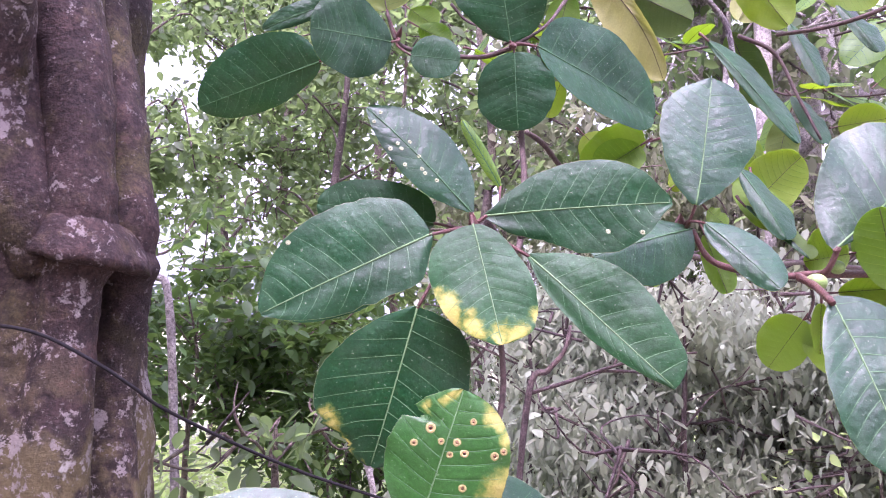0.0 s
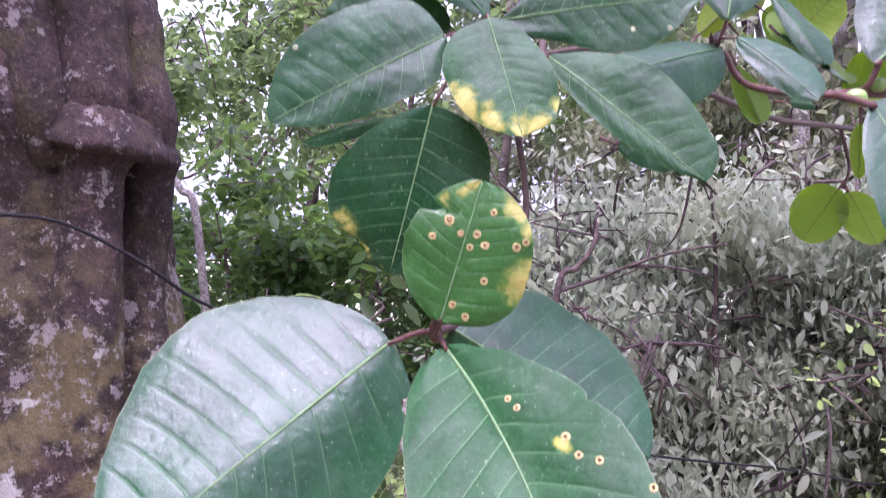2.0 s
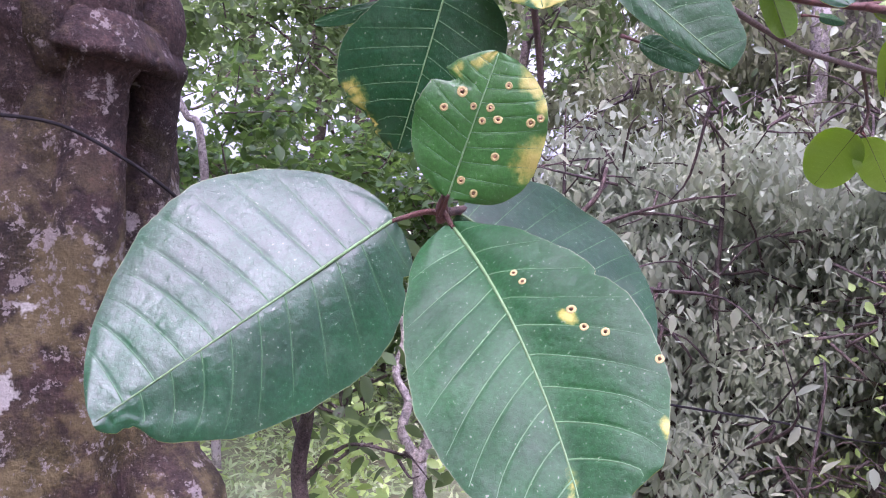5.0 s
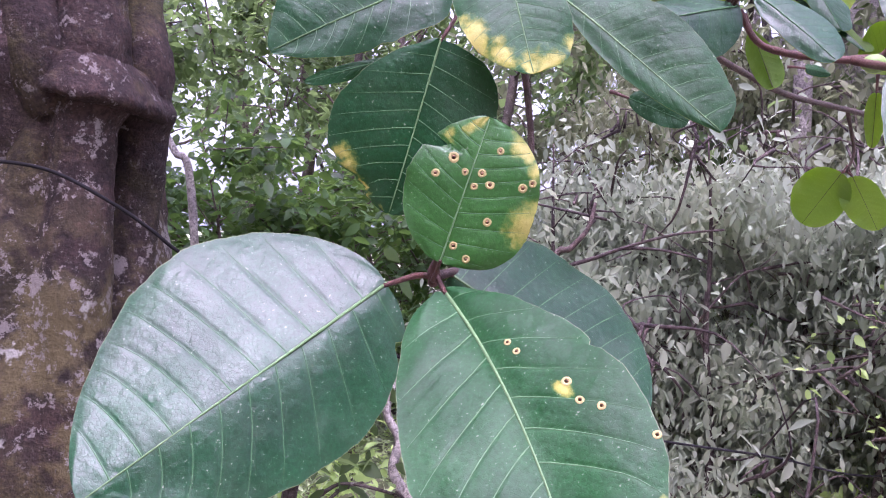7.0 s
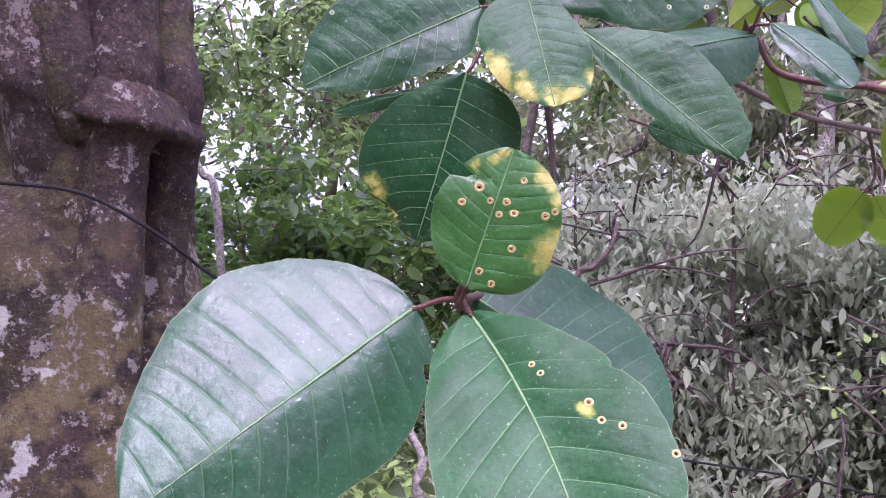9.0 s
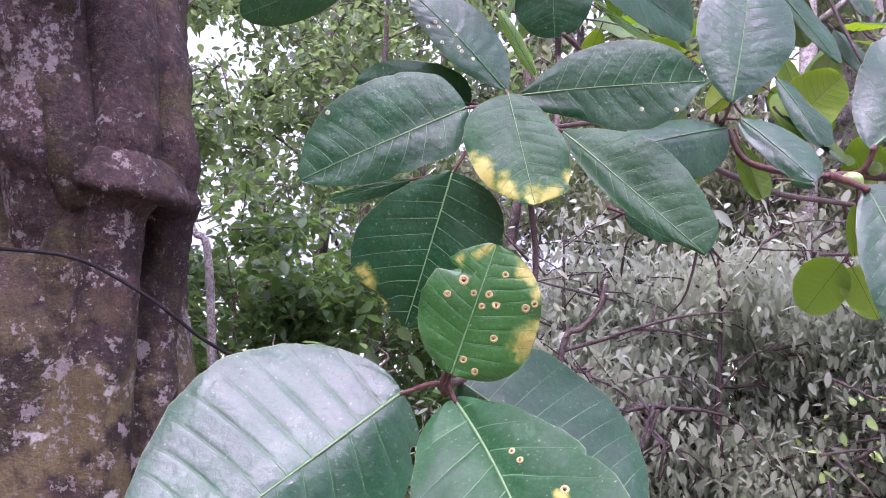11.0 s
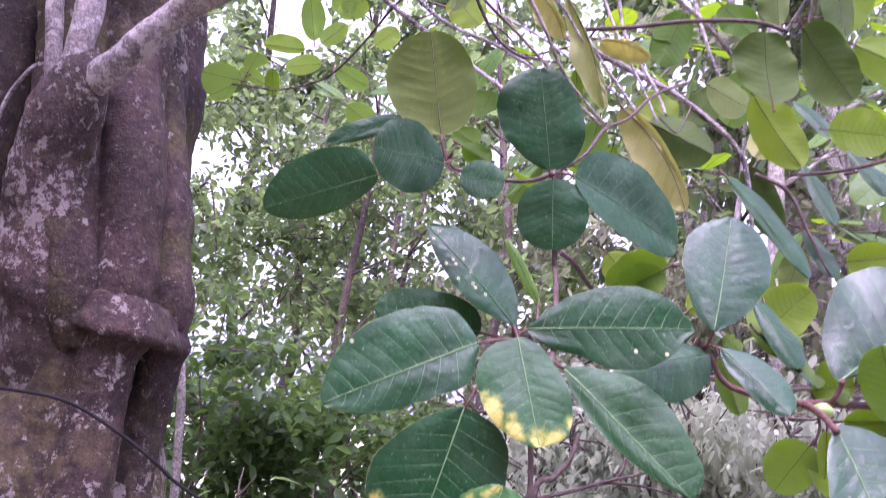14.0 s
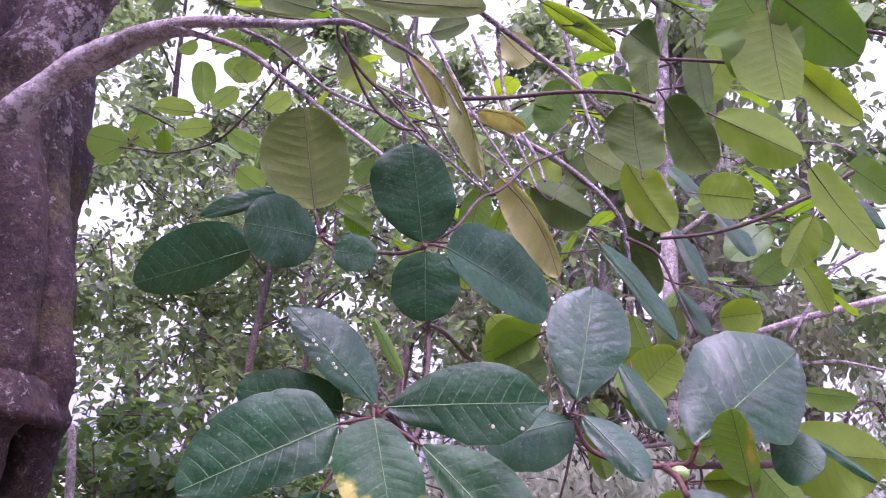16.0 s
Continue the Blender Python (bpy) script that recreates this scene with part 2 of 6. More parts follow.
CANOPY = ((0.55, 0.70, 0.6), (0.95, 0.97, 0.9), (1.28, 1.12, 0.95))
LEAF_TOP = leaf_material("leaf_top", (0.003, 0.043, 0.014), (0.008, 0.074, 0.025), (0.46, 0.45, 0.08), 0.38, (0.10, 0.36, 0.04), 0.12, 0.37, 1.5)
WAXY_TOP = leaf_material("waxy_leaf_top", (0.003, 0.043, 0.016), (0.008, 0.073, 0.027), (0.46, 0.45, 0.08), 0.335, (0.10, 0.36, 0.04), 0.11, 0.58, 1.5)
LEAF_UNDER = leaf_material("leaf_under", (0.11, 0.18, 0.05), (0.16, 0.23, 0.065), (0.55, 0.48, 0.06), 0.6, (0.55, 0.72, 0.10), 0.5, 0.3, spread=CANOPY)
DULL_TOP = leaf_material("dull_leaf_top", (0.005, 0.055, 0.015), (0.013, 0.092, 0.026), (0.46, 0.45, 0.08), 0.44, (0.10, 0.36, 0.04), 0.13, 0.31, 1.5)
FRESH_TOP = leaf_material("fresh_leaf_top", (0.012, 0.105, 0.014), (0.028, 0.150, 0.024), (0.42, 0.42, 0.08), 0.40, (0.20, 0.50, 0.05), 0.2, 0.6, 1.5)
YOUNG_TOP = leaf_material("young_leaf_top", (0.05, 0.15, 0.03), (0.09, 0.21, 0.04), (0.62, 0.52, 0.06), 0.38, (0.55, 0.75, 0.06), 0.45)
YOUNG_UNDER = leaf_material("young_leaf_under", (0.14, 0.22, 0.05), (0.20, 0.28, 0.065), (0.55, 0.48, 0.06), 0.55, (0.56, 0.80, 0.13), 0.60, 0.3, spread=CANOPY)
FADED_TOP = leaf_material("faded_leaf_top", (0.29, 0.30, 0.12), (0.42, 0.42, 0.18), (0.48, 0.42, 0.1), 0.5, (0.72, 0.74, 0.29), 0.5)
FADED_UNDER = leaf_material("faded_leaf_under", (0.29, 0.30, 0.13), (0.42, 0.42, 0.19), (0.48, 0.42, 0.12), 0.6, (0.72, 0.74, 0.31), 0.5, 0.3)
# Brighter copy of YOUNG_UNDER: the light from behind these fresh leaves is painted in.
BACKLIT_UNDER = leaf_material("backlit_leaf_under", (0.17, 0.27, 0.055), (0.24, 0.34, 0.075), (0.55, 0.48, 0.06), 0.55, (0.70, 0.92, 0.20), 0.66, 0.3)
MARGIN = plain("leaf_margin", (0.13, 0.19, 0.085), 0.6, 300, 0.25)
VEIN = plain("leaf_vein", (0.15, 0.27, 0.12), 0.85, 300, 0.15)
VEIN_DIM = plain("leaf_vein_dim", (0.075, 0.18, 0.08), 0.85, 300, 0.15)
# Darker than PALE_VEIN: shaded grooves against the waxy sheen, put into the colour.
SHADED_VEIN = plain("leaf_shaded_vein", (0.068, 0.165, 0.073), 0.85, 300, 0.15)
PALE_VEIN = plain("leaf_pale_vein", (0.115, 0.245, 0.11), 0.85, 300, 0.15)
RIB_UNDER = plain("underside_midrib", (0.10, 0.075, 0.04), 0.7, 300, 0.2)
for m in (VEIN, VEIN_DIM, SHADED_VEIN, PALE_VEIN):
    m.node_tree.nodes["Principled BSDF"].inputs["Specular IOR Level"].default_value = 0.15
STALK = plain("leaf_stalk", (0.105, 0.042, 0.034), 0.5, 180, 0.35, 0.002)
TWIG = plain("twig_bark", (0.075, 0.048, 0.040), 0.7, 120, 0.4, 0.003)
GALL = plain("gall_rim", (0.40, 0.34, 0.13), 0.7, 500, 0.25)
GALL_DARK = plain("gall_centre", (0.48, 0.27, 0.15), 0.8, 500, 0.3)
GALL_PALE = plain("gall_pale", (0.34, 0.40, 0.22), 0.6, 500, 0.2)
FIG = plain("fig_skin", (0.22, 0.36, 0.10), 0.45, 90, 0.2)
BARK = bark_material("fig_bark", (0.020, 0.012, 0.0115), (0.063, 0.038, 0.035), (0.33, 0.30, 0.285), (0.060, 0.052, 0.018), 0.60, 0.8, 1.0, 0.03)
LIMB_BARK = bark_material("fig_limb_bark", (0.24, 0.21, 0.205), (0.42, 0.38, 0.375), (0.58, 0.55, 0.55), (0.14, 0.12, 0.09), 0.52, 0.3, 1.6)
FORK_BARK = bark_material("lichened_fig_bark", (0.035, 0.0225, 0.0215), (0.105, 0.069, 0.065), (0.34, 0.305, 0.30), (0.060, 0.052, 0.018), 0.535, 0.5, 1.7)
PALE_BARK = bark_material("pale_bark", (0.23, 0.212, 0.19), (0.43, 0.40, 0.365), (0.55, 0.52, 0.5), (0.15, 0.13, 0.09), 0.55, 0.3, 0.8)
DARK_BARK = bark_material("dark_bark", (0.08, 0.06, 0.052), (0.16, 0.125, 0.11), (0.3, 0.28, 0.25), (0.09, 0.09, 0.05), 0.62, 0.5, 0.9)
TWIG_BARK = bark_material("shrub_bark", (0.055, 0.038, 0.036), (0.13, 0.095, 0.09), (0.3, 0.28, 0.27), (0.07, 0.06, 0.04), 0.64, 0.3, 1.4)
CABLE = plain("cable_rubber", (0.008, 0.007, 0.009), 0.95, 90, 0.3)
CROWN = foliage_material("crown_leaf", (0.017, 0.034, 0.017), (0.050, 0.086, 0.040), (0.30, 0.46, 0.15), 0.40, 0.5)
CROWN_GREY = foliage_material("shrub_leaf", (0.25, 0.285, 0.225), (0.275, 0.31, 0.24), (0.58, 0.67, 0.50), 0.5, 0.6, 0.1, 1.15)
CROWN_OLIVE = foliage_material("olive_shrub_leaf", (0.095, 0.108, 0.072), (0.165, 0.178, 0.122), (0.40, 0.46, 0.26), 0.42, 0.5, 0.2)
CROWN_LIVE = foliage_material("bush_leaf", (0.015, 0.044, 0.017), (0.044, 0.096, 0.034), (0.22, 0.40, 0.08), 0.30, 0.5)
CROWN_LIGHT = foliage_material("undergrowth_leaf", (0.24, 0.40, 0.11), (0.50, 0.67, 0.28), (0.60, 0.80, 0.25), 0.45)
GRASS = foliage_material("grass_blade", (0.34, 0.48, 0.27), (0.58, 0.70, 0.48), (0.62, 0.80, 0.35), 0.4)


# ---- geometry helpers ----
def mesh_object(name, verts, faces, mats, parent=None, label="", face_mats=None, smooth=True):
    me = bpy.data.meshes.new(name)
    me.from_pydata(verts, [], faces)
    for m in mats:
        me.materials.append(m)
    if face_mats is not None:
        me.polygons.foreach_set("material_index", face_mats)
    if smooth:
        me.polygons.foreach_set("use_smooth", [True] * len(me.polygons))
    ob = new(name, me)
    if parent:
        ob.parent = parent
    return tagged(ob, label) if label else ob


def spline(points, steps):
    """Points along a smooth curve through the given ones, with the share of its way."""
    p = [Vector(q) for q in points]
    p = [p[0] * 2 - p[1]] + p + [p[-1] * 2 - p[-2]]
    out = []
    n = len(p) - 3
    for i in range(n):
        a, b, c, d = p[i:i + 4]
        for j in range(steps + (i == n - 1)):
            t = j / steps
            out.append((0.5 * ((2 * b) + (c - a) * t + (2 * a - 5 * b + 4 * c - d) * t * t + (3 * b - a - 3 * c + d) * t ** 3), (i + t) / n))
    return out


def tube_data(points, radii, sides=8, steps=5, lumps=0.0, lump_scale=6.0, squash=None):
    """Vertices and faces of a tapered, lumpy tube along a curve."""
    way = spline(points, steps)
    verts, faces = [], []
    up = Vector((0.31, -0.9, 0.3))
    for k, (p, share) in enumerate(way):
        ahead = (way[min(k + 1, len(way) - 1)][0] - way[max(k - 1, 0)][0]).normalized()
        side = ahead.cross(up)
        side = side.normalized() if side.length > 1e-4 else ahead.orthogonal().normalized()
        other = side.cross(ahead)
        pos = share * (len(radii) - 1)
        i = min(int(pos), len(radii) - 2)
        r = radii[i] + (radii[i + 1] - radii[i]) * (pos - i)
        for j in range(sides):
            a = 2 * math.pi * j / sides
            d = side * math.cos(a) + other * math.sin(a)
            q = r
            if lumps:
                at = p + d * r
                q = r * (1 + lumps * noise.noise(at * lump_scale) + 0.4 * lumps * noise.noise(at * lump_scale * 3.7))
            verts.append(p + d * q)
        if k:
            o = (k - 1) * sides
            faces += [(o + j, o + (j + 1) % sides, o + sides + (j + 1) % sides, o + sides + j) for j in range(sides)]
    for o, c in ((0, way[0][0]), (len(verts) - sides, way[-1][0])):
        verts.append(c)
        ring = [(o + j, o + (j + 1) % sides, len(verts) - 1) for j in range(sides)]
        faces += ring if o else [f[::-1] for f in ring]
    return verts, faces


def tube(name, points, radii, mat, parent=None, label="", sides=8, steps=5, lumps=0.0, lump_scale=6.0):
    v, f = tube_data(points, radii, sides, steps, lumps, lump_scale)
    return mesh_object(name, v, f, [mat], parent, label)


def thing(name, place, label, category, group=""):
    ob = new(name)
    ob.location = place
    ob.empty_display_size = 0.05
    return tagged(ob, label, category, group)


def under(ob, parent):
    """Parent a mesh whose vertices are in world places."""
    ob.parent = parent
    ob.matrix_parent_inverse = Matrix.Translation(-parent.location)
    return ob


# ---- the fig tree: trunk, fused stems, limbs ----
TREE = thing("fig_tree", (-1.07, 1.92, 0.0), "old fig tree with lichened brown trunk and big leathery leaves", "tree")


def on_tree(name, points, radii, mat, label="", **kw):
    return under(tube(name, points, radii, mat, None, label, **kw), TREE)


# fused stems, from above down: height, x, y, radius
STEMS = (
    ((3.7, -1.25, 1.92, 0.060), (2.8, -0.985, 1.86, 0.062), (2.39, -0.866, 1.80, 0.068), (1.94, -0.805, 1.74, 0.082), (1.76, -0.790, 1.72, 0.074), (1.66, -0.80, 1.70, 0.062), (1.3, -0.80, 1.68, 0.075), (0.6, -0.84, 1.70, 0.09), (-0.2, -0.80, 1.60, 0.14)),
    ((3.7, -1.18, 2.00, 0.050), (2.8, -0.960, 1.97, 0.052), (2.44, -0.865, 1.94, 0.058), (2.0, -0.780, 1.87, 0.060), (1.76, -0.735, 1.83, 0.062), (1.62, -0.752, 1.845, 0.060), (1.2, -0.742, 1.815, 0.070), (0.95, -0.725, 1.79, 0.098), (0.8, -0.645, 1.765, 0.108), (0.64, -0.56, 1.74, 0.12), (0.3, -0.40, 1.68, 0.16), (-0.2, -0.22, 1.60, 0.22)),
    ((3.7, -1.00, 1.86, 0.080), (2.7, -1.00, 1.80, 0.078), (2.38, -0.985, 1.78, 0.078), (2.17, -0.950, 1.76, 0.082), (1.91, -0.900, 1.72, 0.078), (1.76, -0.87, 1.72, 0.06), (1.4, -0.93, 1.72, 0.09), (0.6, -0.98, 1.66, 0.12), (-0.2, -1.00, 1.50, 0.18)),
    ((3.7, -1.2, 1.80, 0.10), (2.0, -1.20, 1.74, 0.11), (1.0, -1.25, 1.68, 0.12), (-0.2, -1.35, 1.52, 0.18)),
    ((3.7, -1.0, 2.2, 0.10), (1.5, -0.93, 2.15, 0.12), (0.6, -0.88, 2.18, 0.14), (-0.2, -0.72, 2.3, 0.18)),
)


def along(rows, z):
    for (z1, *hi), (z0, *lo) in zip(rows, rows[1:]):
        if z >= z0:
            k = (z - z0) / (z1 - z0)
            k = k * k * (3 - 2 * k)
            return [l + (h - l) * k for h, l in zip(hi, lo)]
    return lo


def trunk():
    """One skin round the main stem and the stems grown into it, with the overhanging ridge of a root across the front."""
    sides, zs = 260, list(np.linspace(-0.2, 1.5, 70)) + list(np.linspace(1.5, 2.0, 90))[1:] + list(np.linspace(2.0, 3.7, 80))[1:]
    verts, faces = [], []
    for k, z in enumerate(zs):
        z = float(z)
        flare = 0.30 * math.exp(-(z + 0.2) / 0.40)
        knee = 1 / (1 + math.exp(min(50, (z - 1.60) / 0.045)))
        cx, cy = -1.07 - 0.03 * (z - 1.5) - 0.28 * max(0.0, z - 2.25), 1.92 + 0.05 * (z - 1.5)
        main = 0.175 + 0.172 * knee + flare
        stems = [along(rows, z) for rows in STEMS]
        for j in range(sides):
            a = 2 * math.pi * j / sides
            d = Vector((math.cos(a), math.sin(a)))
            at3 = Vector((cx + d.x * main, cy + d.y * main, z))
            total = main ** 110
            for x, y, r in stems:
                r = r * (1 + 0.14 * noise.noise(Vector((x * 9, y * 9, z * 5))))
                off = Vector((x - cx, y - cy))
                near = off.dot(d)
                miss = off.length_squared - near * near
                if miss < r * r and near > 0:
                    total += (near + (r * r - miss) ** 0.5) ** 110
            r = total ** (1 / 110)
            deg = math.degrees(a if a < math.pi else a - 2 * math.pi)
            zr = 1.728 + 0.020 * noise.noise(Vector((deg * 0.05, 0, 9))) + 0.0005 * (-40 - deg)
            amp = 0.35 * (0.036 + 0.014 * max(0.0, min(1.0, (deg + 45) / 30))) / (1 + math.exp(-(deg + 60) / 4)) / (1 + math.exp(min(50, (deg + 4) / 4)))
            r += amp * math.exp(-((z - zr) / (0.036 if z > zr else 0.024)) ** 2)
            r += 0.022 * noise.noise(at3 * 3.0) + 0.008 * noise.noise(at3 * 11) + 0.0035 * noise.noise(at3 * 37) + 0.0015 * noise.noise(at3 * 95)
            verts.append((cx + d.x * r, cy + d.y * r, z))
        if k:
            o = (k - 1) * sides
            faces += [(o + j, o + (j + 1) % sides, o + sides + (j + 1) % sides, o + sides + j) for j in range(sides)]
    under(mesh_object("trunk", verts, faces, [BARK]), TREE)


trunk()
COLUMN = dict(sides=40, steps=14, lumps=0.20, lump_scale=7.0)
on_tree("stem", [(-1.00, 1.84, 2.85), (-0.875, 1.77, 2.40), (-0.835, 1.74, 2.20), (-0.795, 1.715, 1.95), (-0.780, 1.70, 1.80), (-0.785, 1.72, 1.70)], [0.066, 0.070, 0.074, 0.076, 0.072, 0.05], BARK, **COLUMN)
on_tree("stem", [(-0.97, 1.96, 2.85), (-0.868, 1.92, 2.44), (-0.822, 1.89, 2.2), (-0.770, 1.86, 2.0), (-0.728, 1.825, 1.80), (-0.735, 1.84, 1.68)], [0.052, 0.060, 0.064, 0.066, 0.064, 0.045], BARK, **COLUMN)
on_tree("stem", [(-1.08, 1.78, 2.8), (-0.995, 1.72, 2.38), (-0.962, 1.70, 2.17), (-0.915, 1.67, 1.95), (-0.872, 1.655, 1.82), (-0.85, 1.68, 1.70)], [0.075, 0.080, 0.084, 0.082, 0.066, 0.04], BARK, **COLUMN)


def ledge(points, sizes):
    """The root that grew across the stems: a ledge that swells out downwards and is cut off sharply below."""
    way = spline(points, 16)
    section = ((-0.050, 0.120), (-0.018, 0.106), (0.000, 0.084), (0.012, 0.060), (0.023, 0.040), (0.032, 0.022), (0.037, 0.008), (0.036, -0.004), (0.029, -0.012), (0.012, -0.016), (-0.020, -0.013), (-0.060, -0.004))
    verts, faces, n = [], [], len(section)
    for k, (p, share) in enumerate(way):
        pos = share * (len(sizes) - 1)
        i = min(int(pos), len(sizes) - 2)
        size = sizes[i] + (sizes[i + 1] - sizes[i]) * (pos - i)
        out = Vector((p.x + 0.90, p.y - 1.86, 0)).normalized()
        for o, u in section:
            at = p + out * o * size + Vector((0, 0, u * size))
            lump = 0.006 * noise.noise(at * 17) + 0.005 * noise.noise(at * 41) + 0.003 * noise.noise(at * 90)
            verts.append(at + out * lump + Vector((0, 0, 0.006 * noise.noise(at * 23 + Vector((7, 0, 0))))))
        if k:
            a = (k - 1) * n
            faces += [(a + j, a + n + j, a + n + (j + 1) % n, a + (j + 1) % n) for j in range(n)]
    faces += [tuple(range(n)), tuple(reversed(range(len(verts) - n, len(verts))))]
    under(mesh_object("root_ridge", verts, faces, [BARK]), TREE)


ledge([(-0.92, 1.690, 1.775), (-0.885, 1.655, 1.762), (-0.845, 1.630, 1.748), (-0.785, 1.614, 1.736), (-0.728, 1.642, 1.726), (-0.693, 1.708, 1.718), (-0.684, 1.80, 1.712), (-0.70, 1.87, 1.715)], [0.15, 0.30, 0.60, 0.78, 0.85, 0.86, 0.76, 0.5])
STEM = dict(sides=28, steps=12, lumps=0.26, lump_scale=8.0)
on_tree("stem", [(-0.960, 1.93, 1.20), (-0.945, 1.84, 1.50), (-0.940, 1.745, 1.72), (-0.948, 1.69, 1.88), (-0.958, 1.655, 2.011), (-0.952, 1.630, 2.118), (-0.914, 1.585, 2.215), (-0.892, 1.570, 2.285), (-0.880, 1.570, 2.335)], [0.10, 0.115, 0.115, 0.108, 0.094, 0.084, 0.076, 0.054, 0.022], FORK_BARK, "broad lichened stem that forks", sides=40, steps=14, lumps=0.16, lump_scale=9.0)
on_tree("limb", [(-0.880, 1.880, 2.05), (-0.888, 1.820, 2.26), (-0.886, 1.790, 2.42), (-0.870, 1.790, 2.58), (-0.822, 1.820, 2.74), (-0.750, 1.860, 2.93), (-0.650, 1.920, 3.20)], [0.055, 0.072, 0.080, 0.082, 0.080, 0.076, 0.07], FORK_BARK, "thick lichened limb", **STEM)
on_tree("limb", [(-0.945, 1.640, 2.160), (-0.912, 1.575, 2.250), (-0.897, 1.550, 2.347), (-0.892, 1.560, 2.479), (-0.895, 1.580, 2.622), (-0.907, 1.610, 2.828), (-0.924, 1.650, 3.093)], [0.040, 0.034, 0.028, 0.026, 0.025, 0.024, 0.022], LIMB_BARK, "pale lichened limb", **STEM)
on_tree("limb", [(-0.950, 1.650, 2.180), (-0.972, 1.605, 2.290), (-0.985, 1.590, 2.400), (-1.000, 1.590, 2.500), (-1.03, 1.60, 2.68), (-1.06, 1.62, 3.0)], [0.030, 0.022, 0.019, 0.019, 0.019, 0.018], LIMB_BARK, "thin upright limb", **STEM)
on_tree("aerial_root", [(-0.965, 1.640, 2.290), (-1.000, 1.590, 2.305), (-1.060, 1.600, 2.235), (-1.085, 1.610, 2.14), (-1.10, 1.63, 2.0), (-1.11, 1.66, 1.8)], [0.006, 0.005, 0.005, 0.004], LIMB_BARK, sides=8, steps=6, lumps=0.2, lump_scale=30)
on_tree("branch", [(-0.945, 1.640, 2.165), (-0.855, 1.558, 2.256), (-0.791, 1.530, 2.305), (-0.732, 1.510, 2.355), (-0.677, 1.500, 2.408), (-0.617, 1.480, 2.449), (-0.554, 1.460, 2.474), (-0.489, 1.430, 2.487), (-0.413, 1.400, 2.495), (-0.347, 1.360, 2.483), (-0.230, 1.270, 2.436), (-0.144, 1.170, 2.382), (-0.072, 1.090, 2.346), (-0.030, 1.085, 2.338), (0.016, 1.120, 2.334), (0.057, 1.160, 2.334), (0.112, 1.200, 2.305), (0.150, 1.215, 2.255)], [0.024, 0.033, 0.031, 0.028, 0.025, 0.022, 0.019, 0.016, 0.0125, 0.0105, 0.0078, 0.0058, 0.005, 0.0044, 0.0038, 0.003, 0.002], LIMB_BARK, "arching pale branch", sides=16, steps=8, lumps=0.16, lump_scale=22)
on_tree("branch", [(-0.760, 1.535, 2.315), (-0.687, 1.515, 2.388), (-0.628, 1.500, 2.424), (-0.560, 1.480, 2.448), (-0.487, 1.450, 2.474), (-0.434, 1.420, 2.482), (-0.390, 1.405, 2.480)], [0.020, 0.019, 0.017, 0.014, 0.011, 0.009, 0.007], LIMB_BARK, "pale branch grown along the arching one", sides=14, steps=8, lumps=0.16, lump_scale=22)


def twig(points, r0, r1, mat=None, label=""):
    return on_tree("twig", points, [0.75 * r0, 0.75 * r1], mat or TWIG, label, sides=8, steps=6, lumps=0.14, lump_scale=60)


NODE_A, NODE_B, NODE_C, NODE_D = (-0.014, 0.640, 1.446), (0.034, 0.712, 1.684), (0.262, 0.885, 1.706), (0.083, 0.965, 1.938)
NODE_E, NODE_R, NODE_S = (-0.055, 0.955, 1.945), (0.368, 0.77, 1.627), (0.416, 0.86, 1.683)
twig([NODE_A, (0.030, 0.720, 1.462), (0.062, 0.790, 1.53), (0.055, 0.78, 1.62), NODE_B], 0.0045, 0.004)
twig([(0.577, 0.980, 1.669), (0.485, 0.930, 1.663), (0.403, 0.885, 1.659), (0.367, 0.880, 1.657), (0.297, 0.885, 1.670), (0.272, 0.885, 1.706)], 0.0075, 0.004, STALK)
twig([(0.079, 0.800, 1.689), (0.137, 0.840, 1.702), (0.208, 0.920, 1.701), (0.259, 1.000, 1.698), (0.358, 1.150, 1.697), (0.476, 1.320, 1.698), (0.613, 1.520, 1.716), (0.738, 1.700, 1.733), (0.969, 1.950, 1.739)], 0.0034, 0.0075)
twig([(0.045, 0.712, 1.691), (0.076, 0.780, 1.674), (0.094, 0.930, 1.771), (0.096, 0.990, 1.833), (0.094, 0.980, 1.917)], 0.004, 0.0055)
twig([(0.095, 0.900, 1.817), (0.119, 0.950, 1.814), (0.159, 1.050, 1.799), (0.244, 1.200, 1.775)], 0.004, 0.005)
twig([(0.083, 0.965, 1.937), (0.129, 1.000, 1.978), (0.171, 1.080, 2.051), (0.215, 1.140, 2.093), (0.281, 1.250, 2.184), (0.366, 1.350, 2.257)], 0.0028, 0.004)
twig([(-0.068, 0.950, 1.974), (-0.054, 0.955, 1.938), (-0.019, 0.960, 1.929), (0.043, 0.970, 1.926), (0.082, 0.965, 1.936)], 0.0028, 0.0045)
twig([(0.156, 1.400, 2.374), (0.260, 1.400, 2.386), (0.373, 1.380, 2.397), (0.484, 1.360, 2.394), (0.553, 1.360, 2.378)], 0.0065, 0.005)
twig([(0.443, 1.020, 2.283), (0.494, 1.000, 2.274), (0.549, 0.980, 2.263)], 0.003, 0.004)
twig([(0.117, 1.500, 2.717), (0.178, 1.520, 2.677), (0.321, 1.560, 2.597), (0.435, 1.600, 2.540), (0.507, 1.620, 2.482), (0.581, 1.650, 2.400)], 0.01, 0.006, LIMB_BARK)
